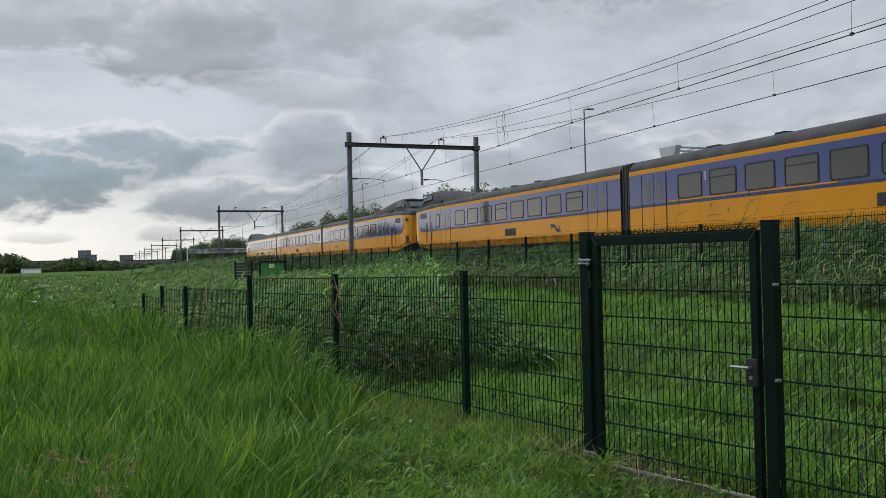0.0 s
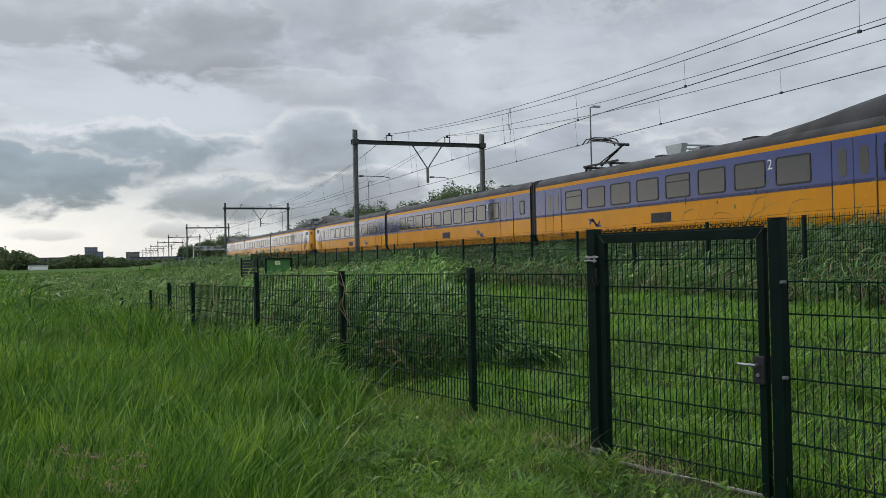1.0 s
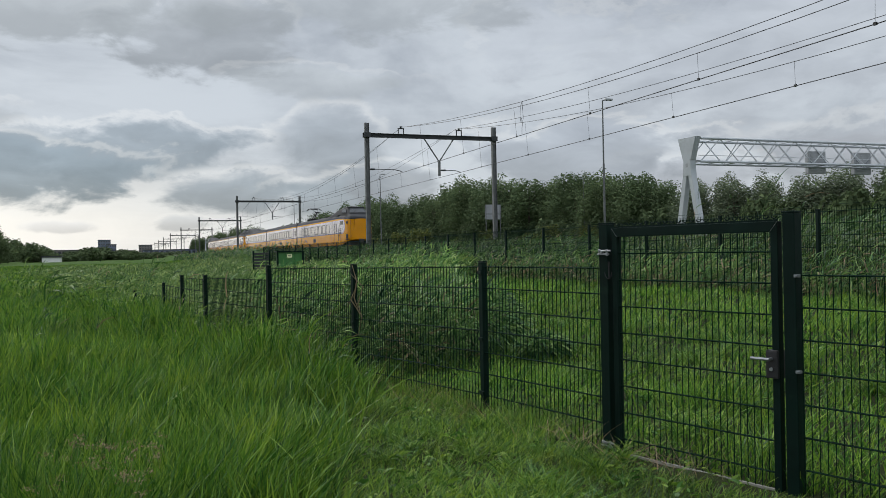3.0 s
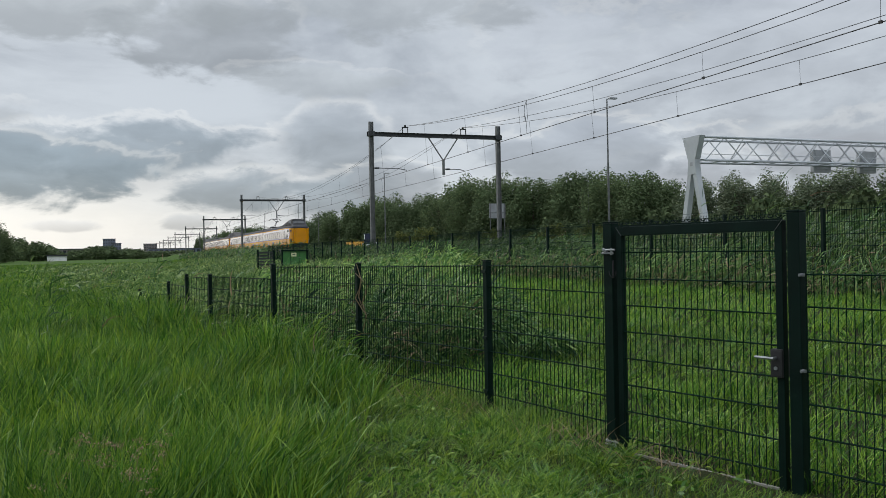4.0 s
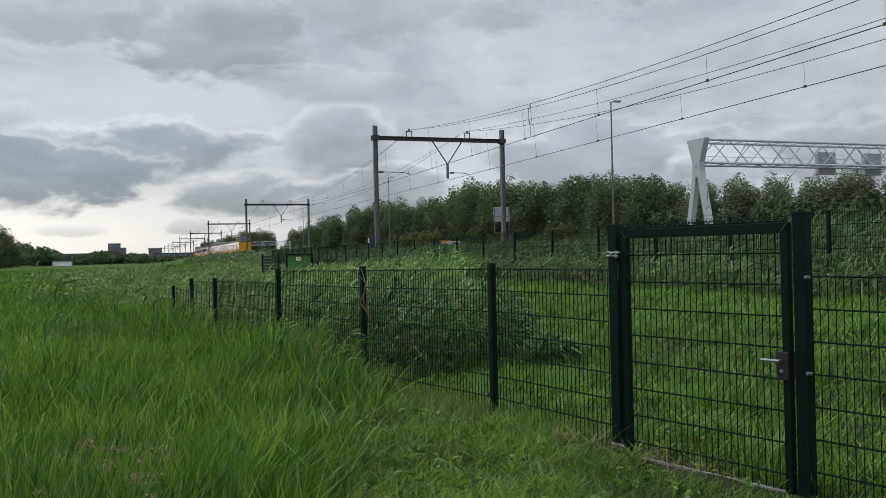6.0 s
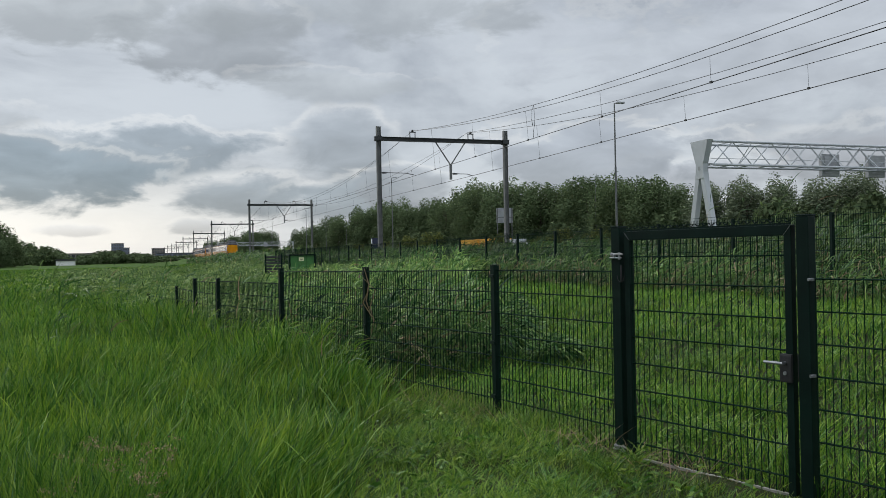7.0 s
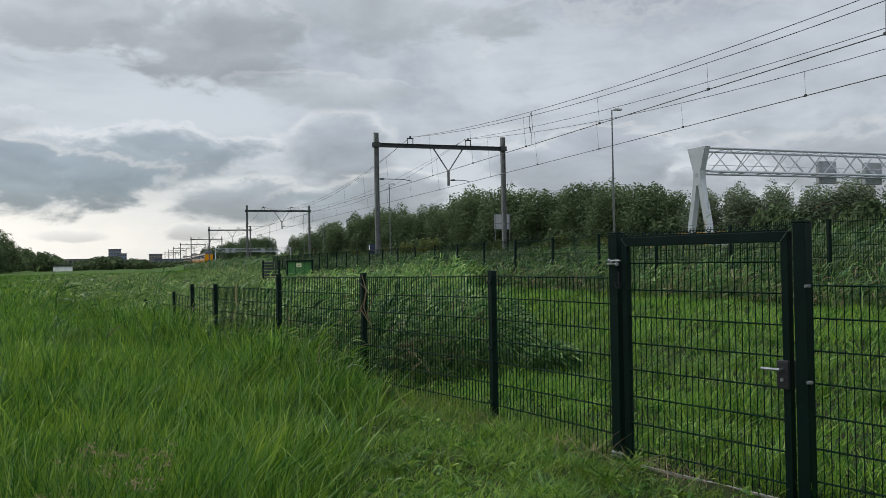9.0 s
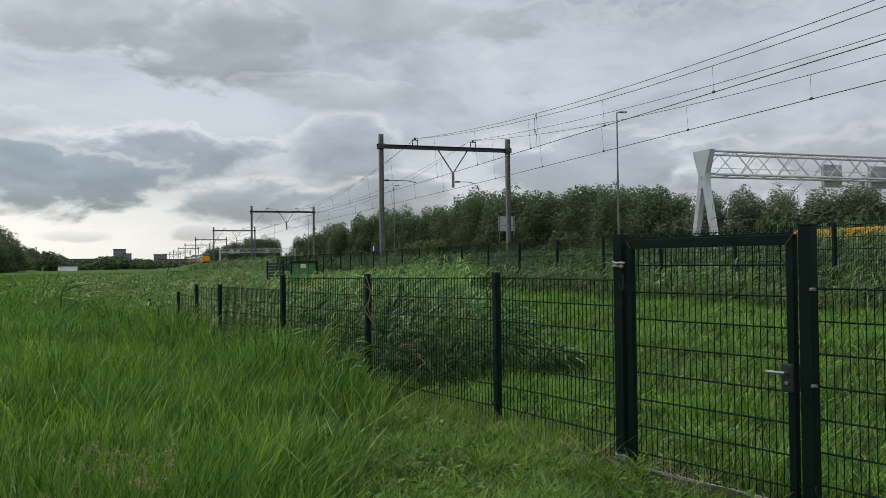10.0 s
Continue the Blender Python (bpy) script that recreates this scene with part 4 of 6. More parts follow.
def make_gantry(m, span, signs):
    """A sign gantry: a Y-shaped box leg with two feet and a lattice beam; local x runs across the road."""
    g = tagged(empty("motorway_gantry", m), "light grey steel sign gantry with lattice beam over the motorway", "gantry", group="motorway gantries")
    for x0, flip in ((0, 1), (span, -1)):
        bm = bmesh.new()

        def prism(pts, y0, y1):
            a = [bm.verts.new((x0 + flip * x, y0, z)) for x, z in pts]
            b = [bm.verts.new((x0 + flip * x, y1, z)) for x, z in pts]
            bm.faces.new(a)
            bm.faces.new(b[::-1])
            for k in range(len(pts)):
                bm.faces.new((a[k], b[k], b[(k + 1) % len(pts)], a[(k + 1) % len(pts)]))

        # head: wide at the top, narrow at the waist (in the y direction), legs spread below
        def head(rows):
            rings = []
            for z, yh, xh in rows:
                rings.append([bm.verts.new((x0 + sx * xh, sy * yh, z)) for sx, sy in ((-1, -1), (1, -1), (1, 1), (-1, 1))])
            for a, b in zip(rings, rings[1:]):
                for k in range(4):
                    bm.faces.new((a[k], a[(k + 1) % 4], b[(k + 1) % 4], b[k]))
            bm.faces.new(rings[0][::-1])
            bm.faces.new(rings[-1])

        head([(7.2, 0.54, 0.25), (7.7, 0.46, 0.25), (8.35, 0.43, 0.25), (8.5, 0.50, 0.25), (10.15, 1.08, 0.25)])
        for s in (-1, 1):
            rings = []
            for z, yc, yh in ((0.0, 1.95, 0.27), (3.4, 1.16, 0.25), (7.6, 0.24, 0.22)):
                rings.append([bm.verts.new((x0 + a * 0.22, s * yc + b * yh, z)) for a, b in ((-1, -1), (1, -1), (1, 1), (-1, 1))])
            for a, b in zip(rings, rings[1:]):
                for k in range(4):
                    bm.faces.new((a[k], a[(k + 1) % 4], b[(k + 1) % 4], b[k]))
        bmesh.ops.recalc_face_normals(bm, faces=bm.faces[:])
        leg = part("leg", bm, M["gantry"], g)
        part("access_panel", boxed(x0 - 0.25 * flip - 0.012, -0.15, 7.85, x0 - 0.25 * flip + 0.012, 0.15, 8.15), M["sign_back"], leg)
        part("foot", boxed(x0 - 0.7, -2.6, -0.4, x0 + 0.7, 2.6, 0.05, bevel=0.05), M["concrete"], leg)
    top, low, hw = 10.02, 8.22, 0.95
    for y in (-hw, hw):
        for z in (top, low):
            part("chord", rodded((0.3, y, z), (span - 0.3, y, z), 0.10 if z == top else 0.09, seg=10), M["gantry"], g)
    n = round(span / 1.85)
    for y in (-hw, hw):
        for k in range(n):
            xa, xb = 0.3 + (span - 0.6) * k / n, 0.3 + (span - 0.6) * (k + 1) / n
            za, zb = (top, low) if k % 2 else (low, top)
            part("diagonal", rodded((xa, y, za), (xb, y, zb), 0.045, seg=6), M["gantry"], g)
    for k in range(n + 1):
        x = 0.3 + (span - 0.6) * k / n
        bm = rodded((x, -hw, top), (x, hw, top), 0.04, seg=6)
        rod(bm, (x, -hw, low), (x, hw, low), 0.04, seg=6)
        rod(bm, (x, -hw, low if k % 2 else top), (x, hw, top if k % 2 else low), 0.035, seg=6)
        part("cross_tie", bm, M["gantry"], g)
    part("walkway", boxed(0.5, -0.4, low + 0.12, span - 0.5, 0.4, low + 0.17), M["sign_back"], g)
    part("walkway_rail", rodded((0.5, -0.42, low + 0.55), (span - 0.5, -0.42, low + 0.55), 0.025, seg=6), M["gantry"], g)
    for x in signs:
        s = part("matrix_sign", boxed(x - 0.95, 0.98, 7.65, x + 0.95, 1.35, 9.55, bevel=0.05), M["sign_back"], g, "grey sign box seen from behind")
        part("sign_door", boxed(x - 0.7, 0.95, 7.9, x + 0.7, 0.985, 9.3, bevel=0.01), M["sign_back"], s)
    return g


def make_lamp(x, y, top, base=-0.2, arm=0.9, name="street_lamp", label="slim grey motorway lamp post with a single flat head", turn=1):
    lamp = tagged(empty(name, pose(x, y, base)), label, "street lamp", group="motorway lamps")
    h = top - base
    bm = rodded((0, 0, 0), (0, 0, h * 0.62), 0.10, 0.085, seg=10)
    rod(bm, (0, 0, h * 0.62), (0, 0, h - 0.05), 0.07, 0.05, seg=10)
    part("pole", bm, M["dull_steel"], lamp)
    part("arm", rodded((0, 0, h - 0.08), (turn * arm * 0.5, 0, h), 0.035), M["dull_steel"], lamp)
    part("lamp_head", boxed(min(turn * 0.2, turn * arm), -0.16, h - 0.06, max(turn * 0.2, turn * arm), 0.16, h + 0.09, bevel=0.04), M["sign_back"], lamp)
    return lamp


def make_lorry():
    """A long yellow lorry; local y = 0 is its front, it drives towards -y."""
    l = tagged(empty("lorry"), "yellow box lorry with a silver-white cab on the motorway", "lorry")
    cab = bmesh.new()
    box(cab, -1.22, 0.15, 0.9, 1.22, 2.3, 3.35, bevel=0.18)
    part("cab", cab, M["lorry_cab"], l)
    part("windscreen", boxed(-1.08, 0.10, 1.95, 1.08, 0.2, 2.95, bevel=0.03), M["cab_glass"], l)
    part("roof_deflector", boxed(-1.1, 0.9, 3.32, 1.1, 2.4, 3.72, bevel=0.2), M["lorry_cab"], l)
    part("chassis", boxed(-0.5, 0.4, 0.55, 0.5, 20.5, 0.95), M["under"], l)
    part("front_body", boxed(-1.27, 2.6, 1.0, 1.27, 6.0, 3.55, bevel=0.05), M["lorry_cab"], l, "pale grey curtain front body")
    for y0, y1 in ((6.2, 13.6), (14.2, 21.8)):
        b = part("cargo_box", boxed(-1.28, y0, 1.0, 1.28, y1, 3.98, bevel=0.04), M["lorry_yellow"], l)
        for s in (-1, 1):
            for k in range(4):
                yy = y0 + 1.0 + k * 1.1
                part("lettering_bar", boxed(s * 1.285 - 0.006, yy, 2.1, s * 1.285 + 0.006, yy + 0.75, 2.95), M["navy"], b, "dark unreadable lettering")
    for y in (1.4, 5.0, 11.8, 16.2, 19.2, 20.4):
        for s in (-1, 1):
            w = part("wheel", rodded((s * 0.95, y, 0.5), (s * 1.25, y, 0.5), 0.5, seg=20), M["black"], l)
            part("rim", rodded((s * 1.24, y, 0.5), (s * 1.262, y, 0.5), 0.27, seg=14), M["steel"], w)
    return l


def make_sign_board(x, y, z0, z1, w, label, mat, posts=True):
    s = tagged(empty("road_sign", pose(x, y, 0)), label, "road sign")
    part("panel", boxed(-w / 2, -0.03, z0, w / 2, 0.03, z1, bevel=0.01), mat, s)
    for k in range(5 if posts else 0):
        xx = -w / 2 + w * (k + 0.5) / 5
        part("stiffener", boxed(xx - 0.03, -0.08, z0 + 0.05, xx + 0.03, -0.03, z1 - 0.05), M["sign_back"], s)
    part("rail", boxed(-w / 2, -0.11, z0 + (z1 - z0) * 0.35, w / 2, -0.08, z0 + (z1 - z0) * 0.35 + 0.08), M["dull_steel"], s)
    for xx in (-w * 0.45, w * 0.45):
        part("post", rodded((xx, -0.02, -0.2), (xx, -0.02, z1 if posts else z1 - 0.1), 0.06), M["white"] if not posts else M["dull_steel"], s)
    return s


def make_cabinet():
    c = tagged(empty("equipment_cabinet", pose(8.95, 50.0, 0)), "green steel railway cabinet with a pale label, behind the fence", "cabinet")
    b = part("body", boxed(-0.70, -0.35, 0.2, 0.70, 0.35, 1.62, bevel=0.02), M["cabinet_green"], c)
    part("lid", boxed(-0.82, -0.44, 1.62, 0.82, 0.44, 1.70, bevel=0.01), M["green_paint"], c)
    for x in (-0.76, 0.76):
        part("corner_post", boxed(x - 0.055, -0.40, 0.2, x + 0.055, -0.28, 1.62), M["green_paint"], c)
    for x in (-0.26, 0.27):
        part("door_seam", boxed(x - 0.008, -0.356, 0.3, x + 0.008, -0.349, 1.6), M["green_paint"], b)
    part("label_plate", boxed(-0.20, -0.372, 1.30, 0.10, -0.352, 1.52), M["label_pale"], b, "pale label with unreadable print")
    part("print_bar", boxed(-0.14, -0.378, 1.385, 0.04, -0.371, 1.43), M["dark_steel"], b)
    gate = tagged(empty("railway_gate", pose(7.45, 51.0, 0)), "dark slatted steel gate beside the green cabinet", "gate")
    for x in (-0.48, 0.48):
        part("post", boxed(x - 0.05, -0.05, 0.2, x + 0.05, 0.05, 1.74, bevel=0.01), M["green_paint"], gate)
    for k in range(7):
        part("slat", boxed(-0.45, -0.02, 0.42 + k * 0.18, 0.45, 0.02, 0.54 + k * 0.18), M["dark_steel"], gate)


make_motorway()
make_gantry(pose(41.0, 54.0, -0.2), 34.0, (13.8, 18.9, 27.0))
make_gantry(pose(36.0, 436.0, -0.6), 38.0, (6.0, 9.0, 24.0))
for spec in ((36.3, 58.9, 13.6), (74.1, 126.9, 13.6), (77.2, 200.6, 13.6), (39.5, 134.3, 14.5), (76.0, 323.2, 13.2), (53.9, 256.7, 13.9), (44.0, 302.7, 15.7), (40.0, 215.0, 14.0)):
    make_lamp(*spec, turn=1 if spec[0] < 60 else -1)
make_sign_board(45.0, 100.6, 5.5, 7.45, 2.3, "back of a grey aluminium traffic sign with stiffeners", M["sign_back"])
make_sign_board(27.5, 101.0, 2.4, 3.7, 1.2, "dark blue board on two white posts by the track", M["sign_blue"], False)
make_cabinet()
LORRY = make_lorry()


# ---- trees ----
def leaf_cloud(rng, lobes, leaves, size, flutter=0.38):
    """Many small leaf cards scattered over and inside lobes (centre, radii)."""
    vol = np.array([l[3] * l[4] * l[5] for l in lobes]) ** (2 / 3)
    pick = rng.choice(len(lobes), leaves, p=vol / vol.sum())
    L = np.array(lobes)[pick]
    d = rng.normal(size=(leaves, 3))
    d /= np.linalg.norm(d, axis=1)[:, None]
    r = 1.0 - 0.45 * rng.random(leaves) ** 2 + 0.07 * rng.normal(size=leaves)
    c = L[:, :3] + d * r[:, None] * L[:, 3:6]
    n = d + flutter * rng.normal(size=(leaves, 3))
    n /= np.linalg.norm(n, axis=1)[:, None]
    u = np.cross(n, rng.normal(size=(leaves, 3)))
    u /= np.linalg.norm(u, axis=1)[:, None]
    v = np.cross(n, u)
    s = (size * (0.6 + 0.8 * rng.random(leaves)))[:, None]
    P = np.stack([c - u * s * 0.5 - v * s * 0.30, c + u * s * 0.45 - v * s * 0.34 + n * s * 0.1, c + v * s * 0.62], 1)
    return P.reshape(-1, 3)


def leaf_mesh(name, P, mat):
    """A mesh of single three-cornered leaves."""
    n = len(P) // 3
    me = bpy.data.meshes.new(name)
    me.vertices.add(len(P))
    me.vertices.foreach_set("co", P.astype(np.float32).ravel())
    me.loops.add(3 * n)
    me.loops.foreach_set("vertex_index", np.arange(3 * n, dtype=np.int32))
    me.polygons.add(n)
    me.polygons.foreach_set("loop_start", np.arange(0, 3 * n, 3, dtype=np.int32))
    me.update()
    me.materials.append(mat)
    return me


def make_tree(seed, h, spread, leaves, mat, size, narrow=1.0, low=0.12, name="tree", label="", cat="tree"):
    rng = np.random.default_rng(seed)
    t = tagged(empty(name), label, cat)
    bm = rodded((0, 0, -0.3), (0.1, 0, h * 0.45), 0.022 * h, 0.012 * h, seg=8)
    rod(bm, (0.1, 0, h * 0.45), (0.0, 0.1, h * 0.85), 0.012 * h, 0.004 * h, seg=7)
    lobes = []
    k = 26
    for i in range(k):
        f = low + (0.97 - low) * (i + 0.5) / k
        a = i * 2.4 + rng.uniform(-0.5, 0.5)
        reach = spread * (math.sin(math.pi * min(1, (f - low) / (1 - low) * 0.82 + 0.14)) ** 0.7) * rng.uniform(0.45, 0.75)
        c = (reach * math.cos(a), reach * math.sin(a), f * h * 0.96)
        r = spread * rng.uniform(0.20, 0.38)
        lobes.append((*c, r, r, r * rng.uniform(1.1, 1.7) * narrow))
        rod(bm, (0.05, 0.05, f * h * 0.75), c, 0.006 * h, 0.002 * h, seg=5)
    lobes.append((0, 0, h * 0.55, spread * 0.55, spread * 0.55, h * 0.36))
    part("trunk", bm, M["bark"], t)
    crown = new("crown", leaf_mesh("crown", leaf_cloud(rng, lobes, leaves, size), mat))
    crown.parent = t
    return t


def make_trees():
    rng = random.Random(4)
    kinds = [make_tree(11, 10, 3.6, 9500, M["leaves"], 0.24, 1.3, label="tall full green tree at the edge of a wood"),
             make_tree(12, 10, 3.2, 9500, M["leaves_dark"], 0.24, 1.5, label="tall dark green poplar-like tree in a wood"),
             make_tree(13, 10, 4.2, 10500, M["leaves_dark"], 0.25, 1.1, label="broad dark green tree in a wood"),
             make_tree(14, 10, 3.0, 8000, M["leaves"], 0.22, 1.6, label="slender green tree with wind-blown crown")]
    willow = make_tree(17, 10, 2.7, 8000, M["leaves_grey"], 0.20, 1.7, label="feathery grey-green willow swaying beside the motorway")
    bush = make_tree(15, 4, 2.0, 2200, M["leaves_pale"], 0.26, 0.9, low=0.05, name="bush", label="dense yellow-green bush beside the motorway", cat="bush")
    shrub = make_tree(16, 4, 2.6, 1100, M["leaves"], 0.40, 0.8, low=0.02, name="bush", label="dark green hedge bush at the edge of the field", cat="bush")
    used = set()

    def put(k, x, y, z, h, wide=1.0, ref=10.0):
        s = h / ref
        m = Matrix.Translation((x, y, z)) @ Matrix.Rotation(rng.uniform(0, 6.28), 4, "Z") @ Matrix.Diagonal((s * wide, s * wide, s, 1))
        if k in used:
            ob = copy_thing(k, Matrix.Identity(4))
        else:
            ob = k
            used.add(k)
        ob.matrix_basis = m

    # top of the wood by heading from the lookout: degrees, degrees above level
    skyline = [(4.0, 1.0), (5.1, 1.26), (6.6, 1.63), (8.1, 1.75), (8.9, 1.5), (9.2, 1.2), (9.5, 1.2), (9.8, 1.72), (10.9, 1.86), (12.0, 2.36), (13.4, 3.0), (14.9, 3.2), (16.5, 3.27), (18.0, 3.05), (18.8, 3.25), (20.4, 4.0),
               (21.6, 4.35), (24.3, 4.6), (28.1, 4.8), (30.0, 4.85), (31.9, 4.7), (34.8, 4.25), (35.9, 3.85), (37.3, 3.95), (40.8, 4.2), (44.1, 4.2), (47.3, 4.6), (52, 4.6), (60, 4.6)]

    def top(h):
        for (a, ea), (b, eb) in zip(skyline, skyline[1:]):
            if a <= h <= b:
                return ea + (eb - ea) * (h - a) / (b - a)
        return 1.0

    h = 4.2
    while h < 57:
        for row, back in ((0, 80), (1, 92)):
            x = back + rng.uniform(-4, 4)
            hh = h + rng.uniform(-0.3, 0.3)
            y = x / math.tan(radians(hh))
            r = math.hypot(x, y)
            tall = r * math.tan(radians(top(hh) * rng.uniform(0.92, 1.05) * (0.95 if row == 0 else 1.0))) + 1.76
            if 9.15 < hh < 9.6:
                continue
            put(willow if hh > 35.3 and rng.random() < 0.8 else rng.choice(kinds), x, y, -0.2, tall, rng.uniform(1.05, 1.35) * min(1.6, max(1.0, 13.0 / tall)))
        r = 80 / math.sin(radians(h))
        h += math.degrees(4.9 / r * (1.0 if h > 13 else 1.9))
    for k in range(85):
        x = rng.uniform(74, 79)
        hh = 5 + 50 * (k + rng.random()) / 85 if k % 3 else 11 + 10 * rng.random()
        put(shrub, x, x / math.tan(radians(hh)), -0.2, rng.uniform(5.0, 7.5), 0.9, 4.0)
    for k in range(16):
        hh = rng.uniform(14, 33)
        x = rng.uniform(68, 74)
        put(bush, x, x / math.tan(radians(hh)), -0.2, rng.uniform(3.5, 6.0), 1.0, 4.0)
    for hh, x, tall in ((23.6, 46.5, 4.0), (27.2, 46.0, 3.2), (31.0, 47.5, 3.4), (25.2, 50.5, 3.0), (19.2, 41.0, 4.5), (18.4, 41.5, 3.5), (17.5, 42.0, 4.4)):
        put(bush, x - 3.5, (x - 3.5) / math.tan(radians(hh)), -0.2, tall, 1.0, 4.0)
    # the hedge and trees at the far edge of the field
    for hh, el, r in ((-9.3, 2.6, 260), (-8.5, 2.5, 270), (-7.9, 1.7, 280), (-7.4, 1.2, 290), (-8.2, 1.3, 250), (-9.0, 1.5, 250), (-10.5, 2.4, 260), (-12, 2.2, 260), (-14, 2.0, 270)):
        a = radians(hh)
        put(kinds[rng.randrange(4)], r * math.sin(a), r * math.cos(a), -0.1, r * math.tan(radians(el)) + 1.56, 1.7)
    hedge = [(-16, 1.2), (-7.8, 1.2), (-7.2, 0.85), (-6.75, 1.25), (-6.4, 0.7), (-5.8, 1.05), (-5.1, 0.95), (-4.8, 0.25), (-3.8, 0.25), (-3.6, 0.5), (-3.0, 0.45), (-2.6, 0.85), (-1.6, 0.8), (-1.1, 0.4), (-0.5, 0.65), (0.2, 0.55), (0.5, 0.3), (3.6, 0.35)]
    hh = -16.0
    while hh < 3.6:
        r = rng.uniform(330, 480)
        el = next(ea + (eb - ea) * (hh - p) / (q - p) for (p, ea), (q, eb) in zip(hedge, hedge[1:]) if p <= hh <= q) * rng.uniform(0.75, 1.05) * (0.72 if hh > -4.9 else 0.95)
        a = radians(hh)
        tall = r * math.tan(radians(el)) + 1.6
        put(shrub, r * math.sin(a), r * math.cos(a), -0.1, tall, rng.uniform(1.0, 1.7) * min(2.0, max(0.9, 6 / tall)), 4.0)
        hh += rng.uniform(0.16, 0.36)


make_trees()


# ---- buildings on the horizon ----
def make_block(x, y, w, d, h, mat, name, label, storeys, bays, roof=None):
    b = tagged(empty(name, pose(x, y, 0)), label, "building")
    wl = part("wall", boxed(-w / 2, -d / 2, -1, w / 2, d / 2, h), mat, b)
    part("roof", boxed(-w / 2 - 0.3, -d / 2 - 0.3, h, w / 2 + 0.3, d / 2 + 0.3, h + 0.5), M["dark_steel"], b)
    pane = None
    for s in range(storeys):
        for k in range(bays):
            m = pose(-w / 2 + w * (k + 0.5) / bays, -d / 2 - 0.03, h * (s + 0.6) / storeys)
            if pane is None:
                pane = part("window", boxed(-w / bays * 0.32, -0.05, -h / storeys * 0.28, w / bays * 0.32, 0.05, h / storeys * 0.28), M["window_far"], wl)
                pane.matrix_basis = m
            else:
                again("window", pane, wl, m)
    return b


make_block(-25.5, 972, 12.5, 14, 19.3, M["far_blue"], "tower_block", "bluish grey stepped tower block on the horizon", 6, 5)
make_block(-18.0, 970, 9, 14, 14.5, M["far_blue"], "tower_block", "lower wing of the bluish grey tower block", 4, 4)
make_block(-8.0, 962, 26, 14, 7.6, M["far_pale"], "office_building", "low pale office building beside the tower block", 2, 9)
make_block(16.0, 957, 13.5, 14, 13.2, M["far_brick"], "apartment_building", "square dark brick apartment building on the horizon", 5, 5)
make_block(-49.0, 768, 44, 20, 7.4, M["far_brick"], "warehouse", "long low dark warehouse roof behind the trees", 1, 12)
make_block(-25.6, 322, 6.0, 4, 1.7, M["white"], "shed", "long low white shed at the edge of the field", 0, 0)
make_block(30.0, 700, 40, 20, 6.0, M["far_blue"], "station_building", "low bluish grey building beside the railway", 1, 10)


# ---- grass, reeds and weeds ----
M.update(
    grass_tall=material("lush_tall_grass", (0.066, 0.156, 0.015), 0.50, spec=0.36, vary=0.35, scale=0.5, grain=4, bump=0, island=0.72, translucent=0.30, coords="Position", second=(0.105, 0.200, 0.018), second_scale=0.9, second_at=(0.5, 0.68)),
    grass_short=material("path_grass", (0.100, 0.196, 0.024), 0.50, spec=0.34, vary=0.35, scale=0.8, grain=4, bump=0, island=0.72, translucent=0.25, coords="Position", second=(0.13, 0.15, 0.035), second_scale=0.9, second_at=(0.58, 0.72)),
    grass_mown=material("mown_grass", (0.096, 0.210, 0.022), 0.50, spec=0.34, vary=0.3, scale=0.4, grain=4, bump=0, island=0.72, translucent=0.25, coords="Position", second=(0.095, 0.205, 0.03), second_scale=0.5, second_at=(0.5, 0.68)),
    reed=material("green_reed", (0.050, 0.115, 0.026), 0.45, spec=0.42, vary=0.3, scale=0.4, grain=4, bump=0, island=0.80, translucent=0.28, coords="Position", second=(0.078, 0.120, 0.030), second_scale=0.3, second_at=(0.55, 0.75)),
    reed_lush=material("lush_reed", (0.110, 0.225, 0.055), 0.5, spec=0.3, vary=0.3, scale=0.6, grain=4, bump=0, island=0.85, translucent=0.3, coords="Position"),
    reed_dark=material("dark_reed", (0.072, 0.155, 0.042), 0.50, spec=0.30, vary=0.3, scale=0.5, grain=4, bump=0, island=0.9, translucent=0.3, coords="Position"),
    blade_pale=material("pale_reed_grass", (0.105, 0.205, 0.025), 0.45, spec=0.4, vary=0.3, scale=0.8, grain=4, bump=0, island=0.6, translucent=0.25, coords="Position"),
    straw=material("dead_reed", (0.21, 0.155, 0.085), 0.7, vary=0.3, scale=3, grain=10, bump=0, island=0.45, translucent=0.2),
    weed=material("grey_green_weeds", (0.140, 0.210, 0.070), 0.6, spec=0.18, vary=0.3, scale=0.3, grain=3, bump=0, island=0.65, translucent=0.25, coords="Position", second=(0.085, 0.155, 0.03), second_scale=0.2, second_at=(0.48, 0.62)),
)
WIND = np.array([0.93, -0.36, 0.0])


def ground_at(x, y):
    return np.array([height(float(a), float(b)) for a, b in zip(x, y)])


